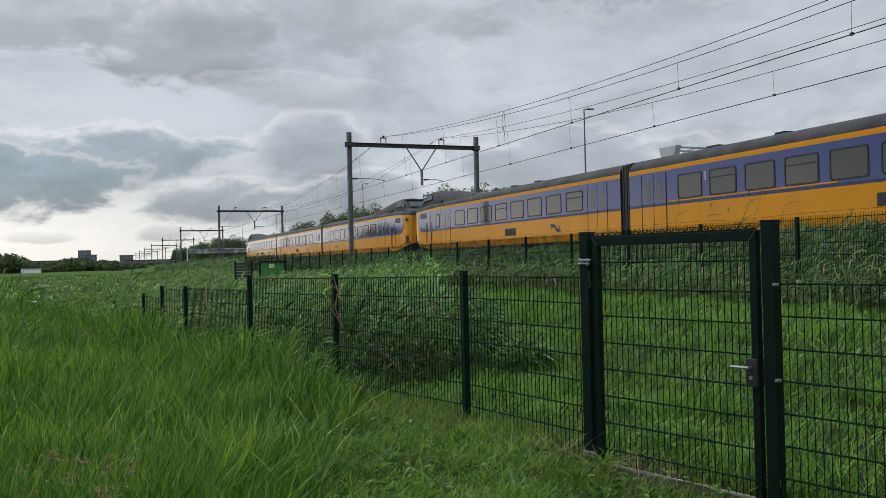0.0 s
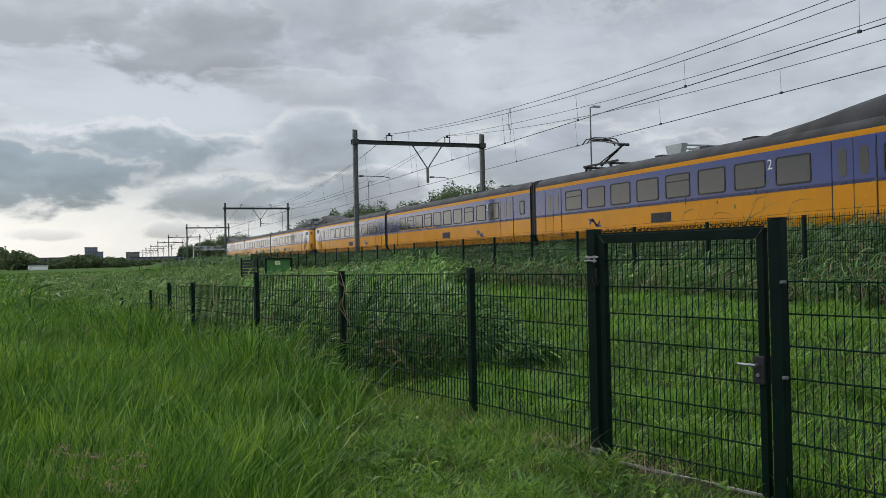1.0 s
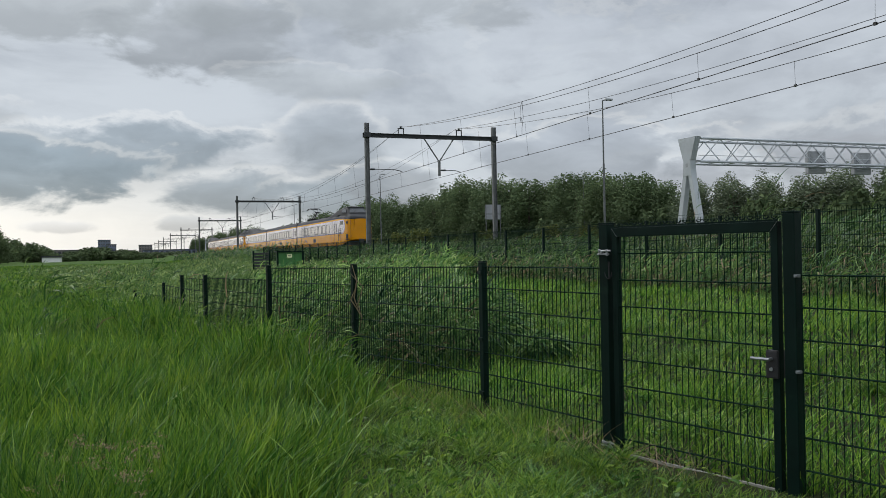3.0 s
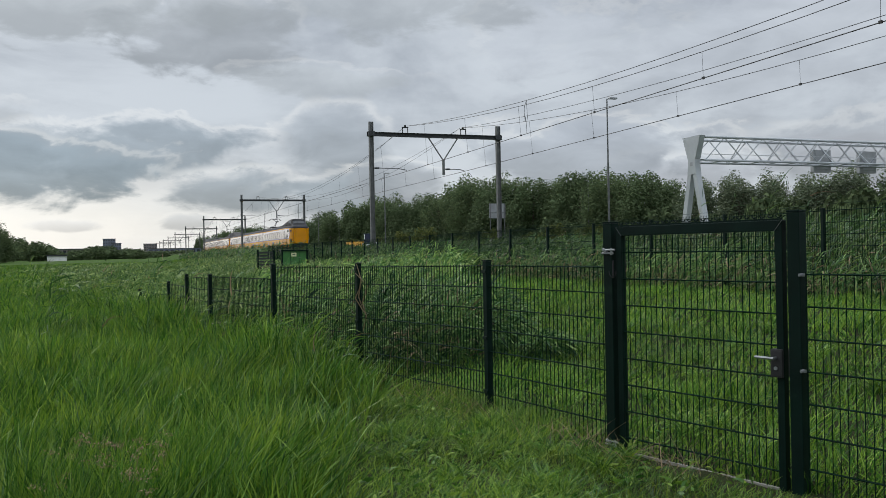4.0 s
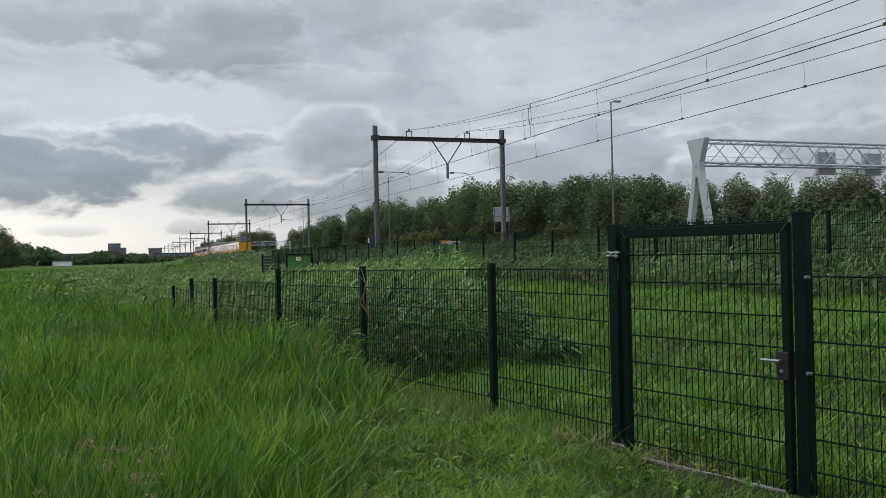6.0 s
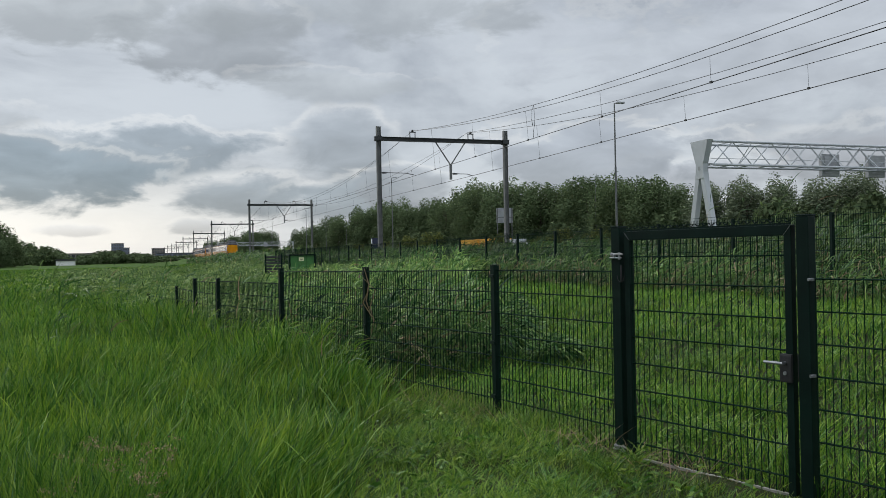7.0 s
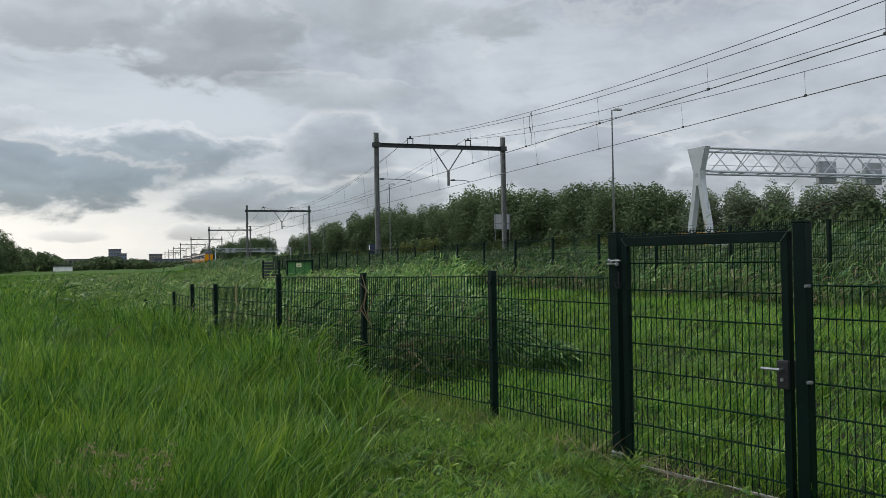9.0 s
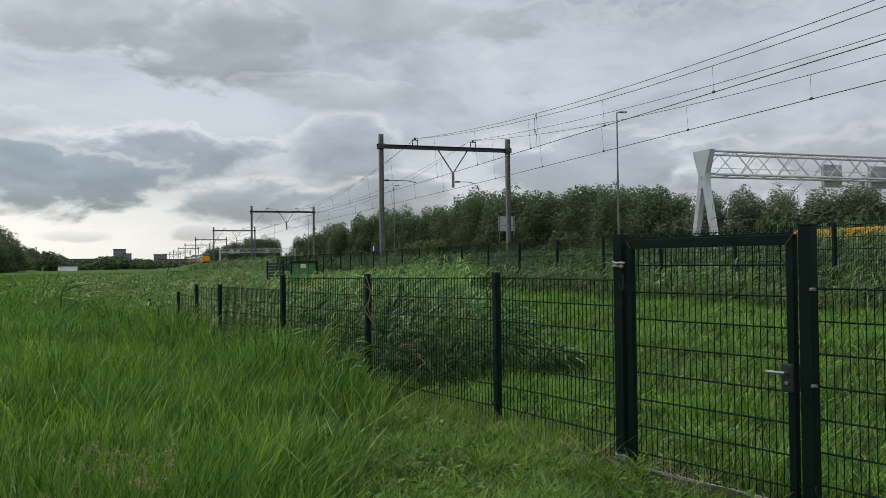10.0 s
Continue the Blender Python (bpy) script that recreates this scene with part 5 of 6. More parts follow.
def ribbons(name, base, way, bend, length, width, mat, segs=3, parent=None):
    """Curved tapering blades as one mesh: base points, first directions, bending of the tips, lengths and widths."""
    n = len(base)
    rng = np.random.default_rng(len(name) * 7 + n)
    side = np.cross(way, rng.normal(size=(n, 3)))
    side /= np.linalg.norm(side, axis=1)[:, None] + 1e-9
    rows = []
    for k in range(segs + 1):
        t = k / segs
        c = base + way * (length * t)[:, None] + bend * (length * t * t)[:, None]
        w = width * (0.75 + 0.6 * t - 1.3 * t ** 2.2) * 0.5 if segs > 1 else width * (1 - 0.9 * t) * 0.5
        w = np.maximum(w, width * 0.04)
        rows.append((c - side * w[:, None], c + side * w[:, None]))
    P = np.stack([p for r in rows for p in r], 1).reshape(-1, 3)
    per = 2 * (segs + 1)
    off = np.arange(n)[:, None, None] * per
    quad = np.array([[2 * k, 2 * k + 1, 2 * k + 3, 2 * k + 2] for k in range(segs)])[None]
    idx = (quad + off).reshape(-1)
    me = bpy.data.meshes.new(name)
    me.vertices.add(len(P))
    me.vertices.foreach_set("co", P.astype(np.float32).ravel())
    me.loops.add(len(idx))
    me.loops.foreach_set("vertex_index", idx.astype(np.int32))
    me.polygons.add(n * segs)
    me.polygons.foreach_set("loop_start", np.arange(0, 4 * n * segs, 4, dtype=np.int32))
    me.update()
    me.materials.append(mat)
    ob = new(name, me)
    if parent:
        ob.parent = parent
    return ob


FENCE_LINE = [(6.5, -4.9), (4.53, 1.68), (3.43, 5.54), (3.09, 7.17), (2.49, 9.65), (1.87, 12.13), (1.18, 14.53), (0.90, 16.24), (0.66, 18.6), (0.02, 21.9), (-0.3, 26.0)]


def fence_x(y):
    ys = [p[1] for p in FENCE_LINE]
    return np.interp(y, ys, [p[0] for p in FENCE_LINE])


def spread(rng, n, h0, h1, r0, r1, power):
    """Random spots in a fan from the lookout: headings in degrees, distances thinned by a power."""
    h = np.radians(rng.uniform(h0, h1, n))
    u = rng.random(n)
    k = power
    r = (r0 ** k + u * (r1 ** k - r0 ** k)) ** (1 / k)
    return r * np.sin(h), r * np.cos(h)


def wobble(x, y, s, seed):
    return np.array([noise.noise((a * s, b * s, seed)) for a, b in zip(x.tolist(), y.tolist())])


def blades(rng, x, y, tall, lean, width, mat, name, label, segs=3, spread_dir=0.28, sway=0.0):
    n = len(x)
    base = np.stack([x, y, ground_at(x, y) - 0.03], 1)
    way = np.stack([rng.normal(0, spread_dir, n), rng.normal(0, spread_dir, n), np.ones(n)], 1) + WIND * 0.05
    way[:, 0] += sway * wobble(x, y, 1.9, 51.0)
    way[:, 1] += sway * wobble(x, y, 1.9, 57.0)
    way /= np.linalg.norm(way, axis=1)[:, None]
    bend = WIND * (lean * rng.normal(0.38, 0.35, n))[:, None] + rng.normal(0, 0.2, (n, 3)) * [1, 1, 0]
    bend[:, 2] -= 0.6 * lean * rng.random(n)
    ob = ribbons(name, base, way, bend, tall, width, mat, segs)
    return tagged(ob, label, "grass", kind="stuff")


def make_grass():
    rng = np.random.default_rng(5)
    # tall meadow grass on the field side
    x, y = spread(rng, 170000, -10, 26, 2.8, 34, 0.85)
    edge = 0.9346 * x - 0.3556 * y + 0.9 + 0.35 * wobble(x, y, 0.8, 1.0) + 0.2 * (y > 9) * (y - 9)
    r = np.hypot(x, y)
    keep = (x < fence_x(y) - 0.12) & (edge + rng.normal(0, 0.12, len(x)) < 0)
    x, y, edge, r = x[keep], y[keep], edge[keep], r[keep]
    patch = wobble(x, y, 0.45, 3.0)
    tuft = wobble(x, y, 1.3, 21.0)
    tuft = tuft + 0.8 * wobble(x, y, 2.8, 31.0)
    tall = (0.30 + 0.24 * rng.random(len(x)) ** 1.5 + 0.14 * patch + 0.22 * tuft) * np.clip(0.5 - edge * 0.8, 0.5, 1.0)
    tall *= 1 + 0.55 * ((fence_x(y) - x < 1.0) & (y > 8.6) & (rng.random(len(x)) < 0.5))
    blades(rng, x, y, np.maximum(0.13, tall), 0.10 + 0.12 * (patch + 0.5), (0.0075 + 0.0085 * rng.random(len(x)) ** 2) * (1 + 0.11 * np.maximum(0, r - 5)), M["grass_tall"], "tall_grass", "lush green tall meadow grass bent by the wind", spread_dir=0.19, sway=0.75)
    # broader, paler blades standing out of the meadow grass, in clumps
    x, y = spread(rng, 18000, -10, 26, 3.2, 26, 0.9)
    edge = 0.9346 * x - 0.3556 * y + 0.75 + 0.2 * (y > 9) * (y - 9)
    keep = (x < fence_x(y) - 0.1) & (edge < 0) & (wobble(x, y, 1.1, 13.0) + rng.normal(0, 0.2, len(x)) > -0.05)
    x, y = x[keep], y[keep]
    r = np.hypot(x, y)
    blades(rng, x, y, 0.30 + 0.26 * rng.random(len(x)), np.full(len(x), 0.28), 0.011 + 0.0009 * r, M["blade_pale"], "reed_grass", "broad pale blades of reed grass in the meadow", segs=4, spread_dir=0.24)
    # far meadow
    x, y = spread(rng, 38000, -12, 6, 30, 160, 0.9)
    keep = (np.degrees(np.arctan2(x, y)) < -1.0 + 0.02 * np.hypot(x, y)) | (np.hypot(x, y) > 90)
    x, y = x[keep & (x < 8)], y[keep & (x < 8)]
    r = np.hypot(x, y)
    blades(rng, x, y, 0.28 + 0.2 * rng.random(len(x)), np.full(len(x), 0.4), 0.0016 * r, M["grass_tall"], "meadow", "bright green meadow stretching to the horizon", segs=2)
    # shorter grass on the trodden path by the fence
    x, y = spread(rng, 130000, 0, 62, 3.6, 13, 1.0)
    edge = 0.9346 * x - 0.3556 * y + 0.9 + 0.35 * wobble(x, y, 0.8, 1.0)
    keep = (x < fence_x(y) + 0.1) & (edge > -0.25)
    x, y = x[keep], y[keep]
    clump = wobble(x, y, 1.6, 7.0)
    tall = (0.07 + 0.09 * rng.random(len(x)) + 0.16 * np.maximum(0, clump)) * np.where((y < 6) & (np.abs(x - fence_x(y)) < 0.3), 0.45, 1.0) + 0.22 * np.exp(-((x - fence_x(y)) / 0.34) ** 2) * (y > 5.9) * (0.35 + 0.65 * rng.random(len(x)))
    blades(rng, x, y, tall, np.full(len(x), 0.45), 0.0055 + 0.007 * rng.random(len(x)) ** 2, M["grass_short"], "path_grass", "trodden short grass with yellowed patches by the fence", segs=2, spread_dir=0.5)
    # the same short grass round the lookout
    x, y = spread(rng, 60000, -180, 180, 0.25, 8, 1.6)
    h, r = np.degrees(np.arctan2(x, y)), np.hypot(x, y)
    keep = ((r < 2.9) | (h < -14) | (h > 66)) & (x < fence_x(y) - 0.1)
    x, y = x[keep], y[keep]
    blades(rng, x, y, 0.07 + 0.13 * rng.random(len(x)), np.full(len(x), 0.4), np.full(len(x), 0.012), M["grass_short"], "path_grass", "short trodden grass at the edge of the field", segs=2, spread_dir=0.4)
    # mown strip behind the fence
    x, y = spread(rng, 135000, 13, 66, 4.3, 32, 0.9)
    keep = (x > fence_x(y)) & (x < 10.6)
    x, y = x[keep], y[keep]
    r = np.hypot(x, y)
    clump = wobble(x, y, 0.9, 9.0)
    clump = clump + 0.5 * wobble(x, y, 2.6, 41.0)
    tall = 0.07 + 0.12 * rng.random(len(x)) + 0.24 * np.maximum(0, clump)
    blades(rng, x, y, tall, np.full(len(x), 0.35), 0.0055 + 0.0010 * r * (0.6 + 0.8 * rng.random(len(x))), M["grass_mown"], "mown_grass", "fresh green rough grass between the two fences", segs=2, spread_dir=0.33, sway=0.6)


def reed_stand(rng, x, y, tall, mat, name, label, leaves=8, leaf=0.45, wide=0.016, lean=0.22, dead=0.12, stream=0.32):
    """Reed stems, each with long leaves streaming down the wind; some are dead and straw-coloured."""
    n = len(x)
    z = ground_at(x, y) - 0.03
    base = np.stack([x, y, z], 1)
    way = np.stack([rng.normal(0, 0.10, n), rng.normal(0, 0.10, n), np.ones(n)], 1) + WIND * 0.08
    bend = WIND * (lean * (0.3 + 0.7 * rng.random(n)))[:, None]
    stem_w = np.full(n, 0.008) + 0.0004 * np.hypot(x, y)
    st = ribbons(name, base, way, bend, tall, stem_w, mat, 3)
    tagged(st, label, "reeds", kind="stuff")
    f = np.tile(np.linspace(0.22, 0.98, leaves), n) + rng.normal(0, 0.04, n * leaves)
    f = np.clip(f, 0.1, 1.0)
    rep = lambda a: np.repeat(a, leaves, axis=0)
    lb = rep(base) + rep(way) * (rep(tall) * f)[:, None] + rep(bend) * (rep(tall) * f * f)[:, None]
    m = n * leaves
    a = rng.uniform(0, math.tau, m)
    out = np.stack([np.cos(a), np.sin(a), np.zeros(m)], 1) * 0.5 + WIND * stream
    lw = out + np.array([0, 0, 1.0]) * rng.uniform(0.25, 1.5, m)[:, None]
    lw /= np.linalg.norm(lw, axis=1)[:, None]
    lbend = WIND * stream * 0.6 + np.array([0, 0, -1.0]) * rng.uniform(0.15, 1.1, m)[:, None]
    ll = leaf * (0.6 + 0.7 * rng.random(m))
    width = wide * (0.6 + 0.8 * rng.random(m)) + 0.0004 * rep(np.hypot(x, y))
    gone = (rng.random(m) < dead * (1.6 - 1.5 * f))
    lv = ribbons("leaf_blades", lb[~gone], lw[~gone], lbend[~gone], ll[~gone], width[~gone], mat, 3, st)
    tagged(lv, kind="stuff")
    if gone.any():
        tagged(ribbons("dead_leaves", lb[gone], lw[gone], lbend[gone], ll[gone], width[gone], M["straw"], 3, st), "straw-coloured dead leaves", kind="stuff")


def make_reeds():
    rng = np.random.default_rng(8)
    # reeds on the bank and along the far fence
    n = 5200
    y = rng.uniform(1, 1, n) + 74 * rng.random(n) ** 1.6
    x = 11.25 + 3.4 * rng.random(n)
    crest = np.where(y < 15, 1.98, 1.70) + 0.22 * wobble(x, y, 0.35, 2.0) - 0.004 * np.maximum(0, y - 20)
    tall = np.maximum(0.45, (crest - ground_at(x, y)) * (0.70 + 0.34 * rng.random(n)))
    reed_stand(rng, x, y, tall, M["reed"], "reeds", "wind-blown green reeds on the railway bank", leaves=10, leaf=0.46, dead=0.08)
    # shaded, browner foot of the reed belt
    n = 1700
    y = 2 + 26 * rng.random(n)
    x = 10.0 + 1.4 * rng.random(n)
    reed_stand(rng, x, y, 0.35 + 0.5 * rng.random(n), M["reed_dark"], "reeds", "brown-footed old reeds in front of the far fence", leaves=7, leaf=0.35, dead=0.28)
    n = 1500
    y = 74 + 110 * rng.random(n)
    x = 8.5 + 6.0 * rng.random(n)
    reed_stand(rng, x, y, 0.7 + 0.5 * rng.random(n), M["reed"], "reeds", "green reeds along the distant railway bank", leaves=6, leaf=0.6, wide=0.03)
    # thicket in the wet corner behind the fence: shade of its foot put into darker front reeds, greener further back
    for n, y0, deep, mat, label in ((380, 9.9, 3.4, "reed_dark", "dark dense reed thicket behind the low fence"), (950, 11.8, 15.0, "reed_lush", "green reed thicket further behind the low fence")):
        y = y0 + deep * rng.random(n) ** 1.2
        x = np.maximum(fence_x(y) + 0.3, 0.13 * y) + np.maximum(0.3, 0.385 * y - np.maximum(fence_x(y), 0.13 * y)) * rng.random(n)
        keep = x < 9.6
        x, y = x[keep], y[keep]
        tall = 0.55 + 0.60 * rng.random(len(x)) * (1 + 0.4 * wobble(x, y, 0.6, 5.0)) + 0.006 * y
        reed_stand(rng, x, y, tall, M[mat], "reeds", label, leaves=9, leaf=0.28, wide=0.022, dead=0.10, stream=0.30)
    # lone taller reeds standing out of the meadow and weeds
    n = 60
    x, y = spread(rng, n, -7, 12, 12, 40, 1.0)
    reed_stand(rng, x, y, 1.0 + 0.5 * rng.random(n), M["reed"], "reeds", "single reeds standing out of the meadow", leaves=7, leaf=0.45)
    # leaning reeds in front of the fence
    y = 8.9 + 5.5 * rng.random(60)
    x = fence_x(y) - 0.15 - 0.7 * rng.random(60)
    reed_stand(rng, x, y, 0.45 + 0.28 * rng.random(60), M["grass_tall"], "reeds", "leaning reeds in front of the low fence", leaves=8, leaf=0.30, dead=0.15, stream=0.4, wide=0.012)
    # reeds reaching above the skyline close behind the gate
    h = np.radians(np.array([37.3, 37.8, 38.4, 38.9, 40.6, 41.2, 41.5, 42.0, 42.6, 43.4, 47.0]))
    x = 12.3 + 0.8 * rng.random(len(h))
    y = x / np.tan(h)
    reed_stand(rng, x, y, 1.5 + 0.4 * rng.random(len(h)), M["reed"], "reeds", "tall thin reeds rising above the bank", leaves=6, leaf=0.42, wide=0.012)


def make_weeds():
    rng = np.random.default_rng(9)
    x, y = spread(rng, 105000, -9, 24, 16, 110, 0.8)
    h = np.degrees(np.arctan2(x, y))
    r = np.hypot(x, y)
    fuzz = rng.normal(0, 1.0, len(x)) * np.clip((y - 17) / 10, 0, 1.8)
    keep = (x > np.where(y < 19, fence_x(y) + 0.2, fence_x(y) - 0.14 * (y - 19) + fuzz)) & (x < 10.5) & ((h + 1.2 * fuzz > -4.2 + 0.02 * (r - 20)) | (rng.random(len(x)) < 0.08)) & (y > 15) & (h < 24 - 0.35 * np.maximum(0, 30 - r))
    x, y, r = x[keep], y[keep], r[keep]
    n = len(x)
    h = np.degrees(np.arctan2(x, y))
    tall = (0.45 + 0.35 * wobble(x, y, 0.25, 6.0)) * np.where(r > 32, 0.6, 1.0) * np.where((h > 7.2) & (h < 11.6) & (r > 26), 0.4, 1.0)
    z = ground_at(x, y) + tall * rng.random(n) ** 0.5 * 1.2 + 0.1
    a = rng.uniform(0, math.tau, n)
    way = np.stack([np.cos(a), np.sin(a), rng.uniform(0.0, 1.4, n)], 1) + WIND * 0.55
    way /= np.linalg.norm(way, axis=1)[:, None]
    bend = WIND * 0.15 + np.array([0, 0, -1.0]) * rng.uniform(0.1, 0.8, n)[:, None]
    ob = ribbons("weeds", np.stack([x, y, z], 1), way, bend, 0.13 + 0.16 * rng.random(n) + 0.003 * r, 0.012 + 0.012 * rng.random(n) + 0.0009 * r, M["weed"], 2)
    tagged(ob, "dense grey-green weeds and docks beside the meadow", "weeds", kind="stuff")
    st = rng.random(n) < 0.18
    ob = ribbons("weed_stalks", np.stack([x, y, ground_at(x, y)], 1)[st], np.tile([0.05, 0, 1.0], (st.sum(), 1)), np.tile(WIND * 0.2, (st.sum(), 1)), tall[st] * 1.6 + 0.2, 0.006 + 0.0006 * r[st], M["reed_dark"], 2)
    tagged(ob, "thin dark weed stalks beside the meadow", "weeds", kind="stuff")


def make_dead_wisps():
    """Dry reed leaves caught on the fence and a bent stalk below."""
    for pts, name in (([(2.46, 9.60, 1.40), (2.50, 9.56, 1.22), (2.47, 9.58, 1.02), (2.52, 9.55, 0.85)], "dry_leaf"),
                      ([(2.44, 9.60, 1.30), (2.56, 9.50, 1.15), (2.50, 9.52, 0.95), (2.56, 9.48, 0.70)], "dry_leaf"),
                      ([(2.50, 9.58, 1.15), (2.44, 9.62, 1.0), (2.54, 9.5, 0.80), (2.50, 9.52, 0.60)], "dry_leaf"),
                      ([(2.62, 9.0, 0.10), (2.66, 8.9, 0.45), (2.76, 8.7, 0.58), (2.86, 8.5, 0.50), (2.92, 8.4, 0.22)], "dry_stalk"),
                      ([(2.66, 8.95, 0.10), (2.70, 8.9, 0.40), (2.80, 8.68, 0.54), (2.88, 8.5, 0.40), (2.90, 8.45, 0.16)], "dry_stalk"),
                      ([(2.74, 8.60, 0.10), (2.75, 8.60, 0.50), (2.78, 8.58, 0.85)], "dry_stalk"),
                      ([(1.95, 11.9, 0.2), (1.98, 11.8, 0.6), (1.93, 11.9, 0.95)], "dry_leaf")):
        bm = bmesh.new()
        rows = []
        w = 0.013 if name == "dry_leaf" else 0.006
        for i, p in enumerate(pts):
            k = w * (1 - 0.7 * abs(2 * i / (len(pts) - 1) - 1))
            rows.append([bm.verts.new((p[0] - k, p[1] - k, p[2])), bm.verts.new((p[0], p[1], p[2] + k * 0.6)), bm.verts.new((p[0] + k, p[1] + k * 0.4, p[2]))])
        for a, b in zip(rows, rows[1:]):
            for k in range(2):
                bm.faces.new((a[k], a[k + 1], b[k + 1], b[k]))
        tagged(link(name, bm, M["straw"], smooth=True), "dry straw-coloured reed leaf caught at the fence", "dead leaf", group="dry leaves at the fence")


def make_tufts():
    """Long arching tufts and broad leaves scattered over the short grass."""
    rng = np.random.default_rng(12)
    for k, (lo, hi, r0, r1, n, inside) in enumerate(((4, 34, 4.6, 11, 46, False), (22, 50, 7, 22, 110, True))):
        x, y = spread(rng, n * 3, lo, hi, r0, r1, 1.0)
        edge = 0.9346 * x - 0.3556 * y + 0.9
        ok = ((x > fence_x(y) + 0.3) & (x < 9.8)) if inside else ((x < fence_x(y) - 0.1) & (edge > -0.3))
        x, y = x[ok][:n], y[ok][:n]
        m = 70
        cx, cy = np.repeat(x, m) + rng.normal(0, 0.035, len(x) * m), np.repeat(y, m) + rng.normal(0, 0.035, len(x) * m)
        size = np.repeat((0.22 if inside else 0.14) + 0.16 * rng.random(len(x)), m)
        a = rng.uniform(0, math.tau, len(cx))
        out = np.stack([np.cos(a), np.sin(a), np.zeros(len(cx))], 1)
        way = out * rng.uniform(0.15, 0.6, len(cx))[:, None] + [0, 0, 1.0]
        way /= np.linalg.norm(way, axis=1)[:, None]
        bend = out * 0.45 + np.array([0, 0, -1.0]) * rng.uniform(0.2, 0.75, len(cx))[:, None]
        base = np.stack([cx, cy, ground_at(cx, cy) - 0.02], 1)
        ob = ribbons("grass_tufts", base, way, bend, size * (0.6 + 0.6 * rng.random(len(cx))), np.full(len(cx), 0.0075), M["grass_mown" if inside else "grass_tall"], 4)
        tagged(ob, "long arching tufts standing in shorter grass", "grass", kind="stuff")
    # faded brown seed heads standing in the meadow
    n = 34
    cx, cy = rng.normal(-0.22, 0.20, n), rng.normal(5.15, 0.30, n)
    cz = ground_at(cx, cy)
    tall = 0.36 + 0.10 * rng.random(n)
    st = ribbons("seed_stalks", np.stack([cx, cy, cz], 1), np.tile([0.03, 0, 1.0], (n, 1)), np.tile(WIND * 0.1, (n, 1)), tall, np.full(n, 0.004), M["straw"], 2)
    tagged(st, "faded brown seed heads on thin stalks in the meadow", "weeds", kind="stuff")
    k = 26
    a = rng.uniform(0, math.tau, n * k)
    top = np.repeat(np.stack([cx + 0.03 * tall + 0.03, cy, cz + tall], 1), k, axis=0) + rng.normal(0, 0.014, (n * k, 3)) * [1.6, 1.6, 0.7]
    way = np.stack([np.cos(a), np.sin(a), rng.uniform(0.1, 0.8, n * k)], 1)
    tagged(ribbons("seed_heads", top, way, np.zeros((n * k, 3)), np.full(n * k, 0.014), np.full(n * k, 0.007), M["straw"], 2, st), kind="stuff")
    # dry stems and broad leaves along the foot of the fence
    n = 420
    y = rng.uniform(4.5, 10.5, n)
    x = fence_x(y) + rng.normal(-0.12, 0.16, n)
    a = rng.uniform(0, math.tau, n)
    way = np.stack([np.cos(a) * 0.5, np.sin(a) * 0.5, np.ones(n)], 1)
    bend = np.stack([np.cos(a) * 0.5, np.sin(a) * 0.5, -rng.uniform(0, 0.7, n)], 1)
    ob = ribbons("dry_grass", np.stack([x, y, ground_at(x, y)], 1), way, bend, 0.10 + 0.20 * rng.random(n), np.full(n, 0.006), M["straw"], 3)
    tagged(ob, "thin yellowed dry grass at the foot of the fence", "grass", kind="stuff")
    n = 260
    x, y = spread(rng, n * 4, 4, 40, 4.4, 11, 1.0)
    ok = (x < fence_x(y) + 1.5) & (0.9346 * x - 0.3556 * y + 0.9 > -0.2)
    x, y = x[ok][:n], y[ok][:n]
    x, y = np.repeat(x, 5) + rng.normal(0, 0.04, len(x) * 5), np.repeat(y, 5) + rng.normal(0, 0.04, len(y) * 5)
    a = rng.uniform(0, math.tau, len(x))
    way = np.stack([np.cos(a), np.sin(a), rng.uniform(0.3, 0.9, len(x))], 1)
    ob = ribbons("broad_leaves", np.stack([x, y, ground_at(x, y) + 0.04], 1), way, np.tile([0, 0, -0.5], (len(x), 1)), 0.04 + 0.05 * rng.random(len(x)), 0.016 + 0.014 * rng.random(len(x)), M["grass_tall"], 3)
    tagged(ob, "small broad-leaved weeds growing in the path grass", "weeds", kind="stuff")


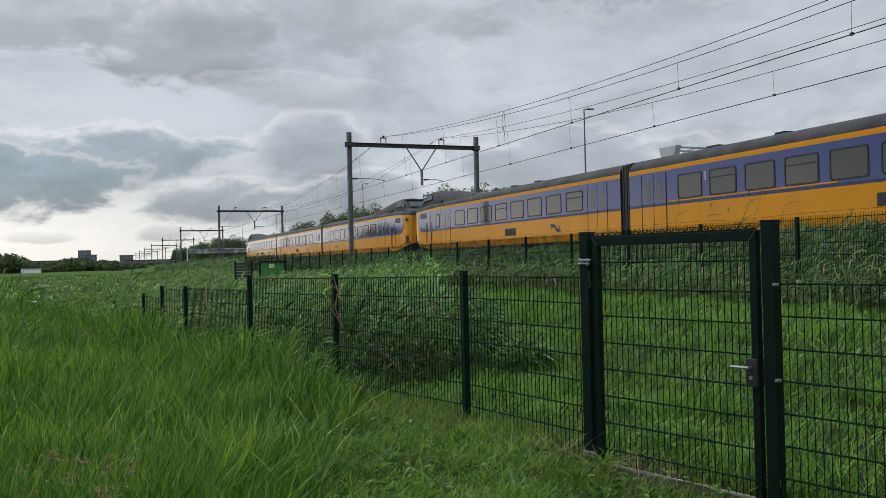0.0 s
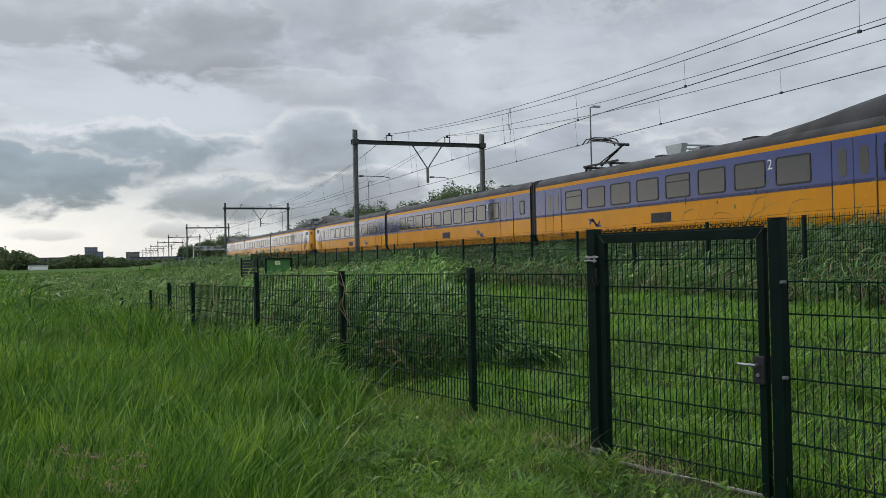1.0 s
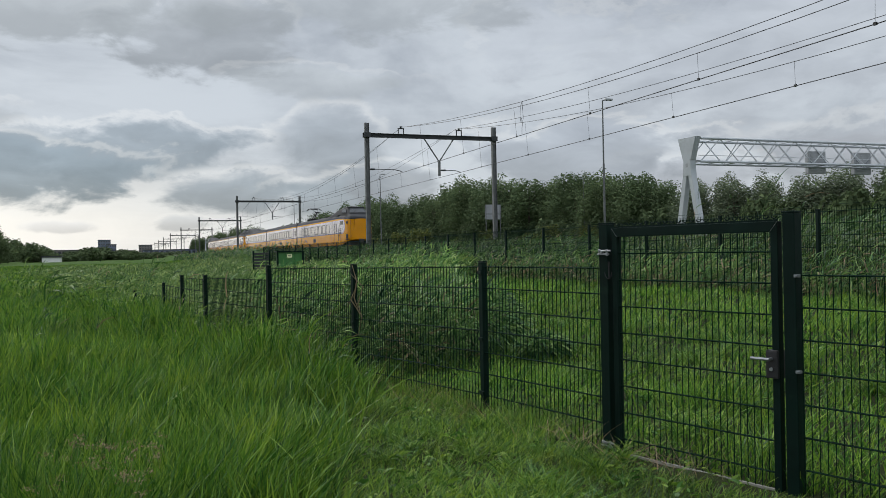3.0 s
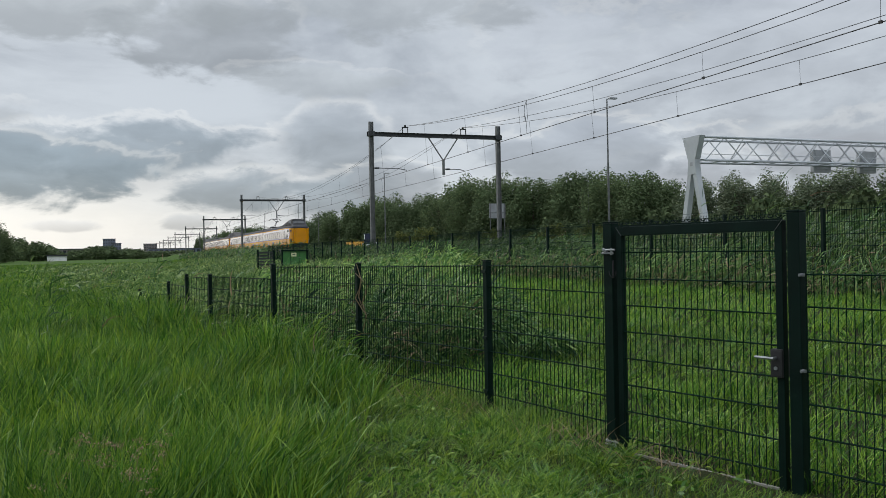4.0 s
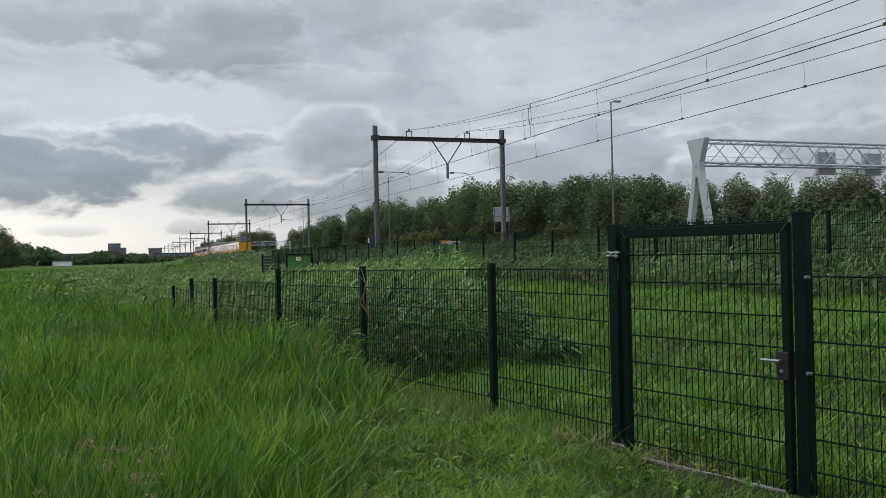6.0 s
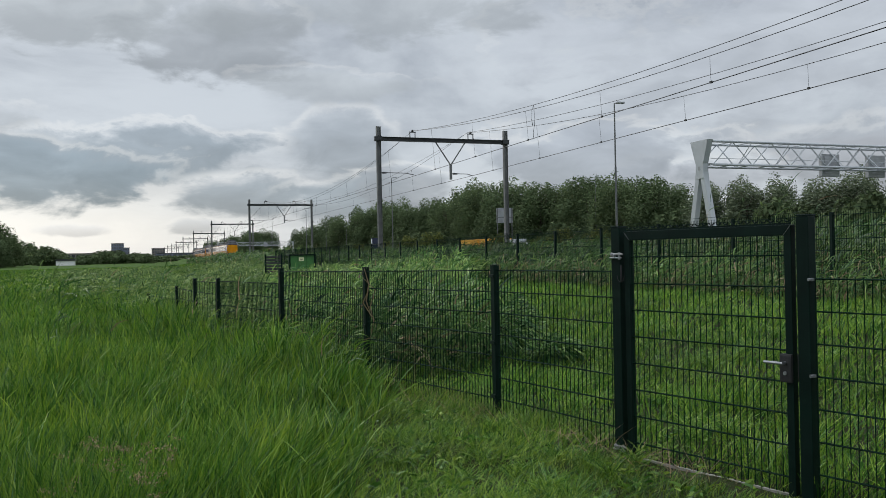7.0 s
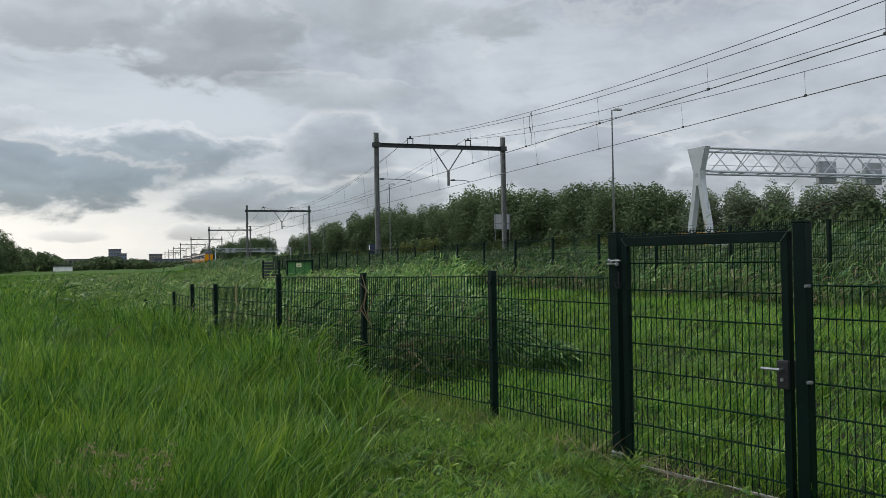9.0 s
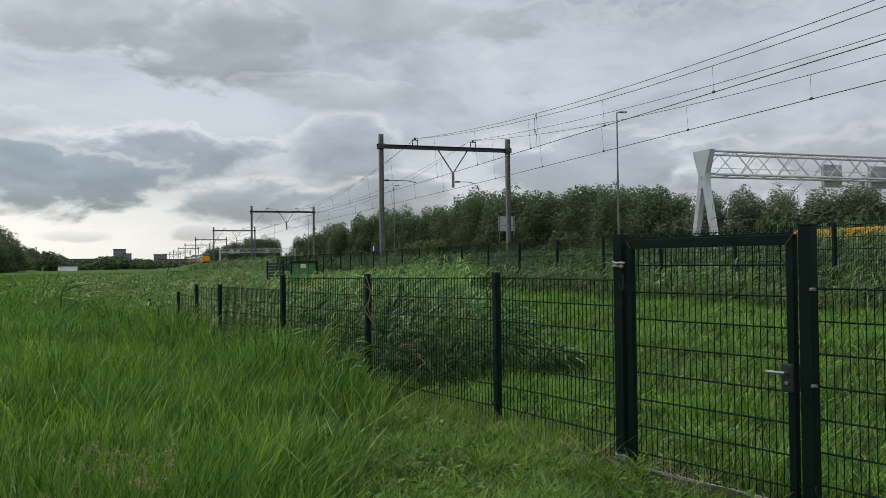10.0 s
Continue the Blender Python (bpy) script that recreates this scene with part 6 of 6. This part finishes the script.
def make_leafy_bush(x0, y0, r, h, seed):
    """A low bush of small leaves on thin stems."""
    rng = np.random.default_rng(seed)
    b = tagged(empty("bush", pose(x0, y0, height(x0, y0))), "low dark leafy bush behind the mesh fence", "bush")
    stems = bmesh.new()
    for k in range(16):
        a, e = rng.uniform(0, math.tau), rng.uniform(0.3, 0.9)
        line(stems, [(0, 0, -0.05), (r * 0.4 * e * math.cos(a), r * 0.4 * e * math.sin(a), h * 0.5), (r * e * math.cos(a), r * e * math.sin(a), h * (0.6 + 0.35 * rng.random()))], 0.006, 4)
    part("stems", stems, M["bark"], b)
    n = 2600
    d = rng.normal(size=(n, 3))
    d /= np.linalg.norm(d, axis=1)[:, None]
    c = d * (0.55 + 0.5 * rng.random(n))[:, None] * [r, r, h * 0.5] + [0, 0, h * 0.52]
    c[:, 2] = np.maximum(0.03, c[:, 2])
    way = d + rng.normal(0, 0.5, (n, 3)) + WIND * 0.3
    way /= np.linalg.norm(way, axis=1)[:, None]
    ribbons("foliage", c, way, np.tile([0.1, 0, -0.4], (n, 1)), 0.07 + 0.08 * rng.random(n), 0.02 + 0.012 * rng.random(n), M["reed_dark"], 2, b)


for spec in ((4.75, 11.2, 0.75, 0.85, 3), (4.05, 12.3, 0.8, 1.05, 4), (3.35, 11.4, 0.6, 0.8, 5), (5.6, 13.2, 0.7, 0.8, 6), (5.1, 9.9, 0.35, 0.35, 7)):
    make_leafy_bush(*spec)
make_grass()
make_reeds()
make_weeds()
make_tufts()
make_dead_wisps()


# ---- what moves ----
TRAIN_START, TRAIN_SPEED = -23.45, 35.9


def motions():
    for coach, offset, turn in TRAIN:
        walk(coach, [(t, pose(FAR_TRACK, TRAIN_START + TRAIN_SPEED * t + offset, RAIL_TOP, 0, 0, turn)) for t in (0.0, 2.5, 5.0, 7.5, 10.0)])
    walk(LORRY, [(t, pose(52.0, 110.0 - 25.5 * (t - 7.0), -0.2)) for t in (0.0, 2.5, 5.0, 7.5, 10.0)])


motions()
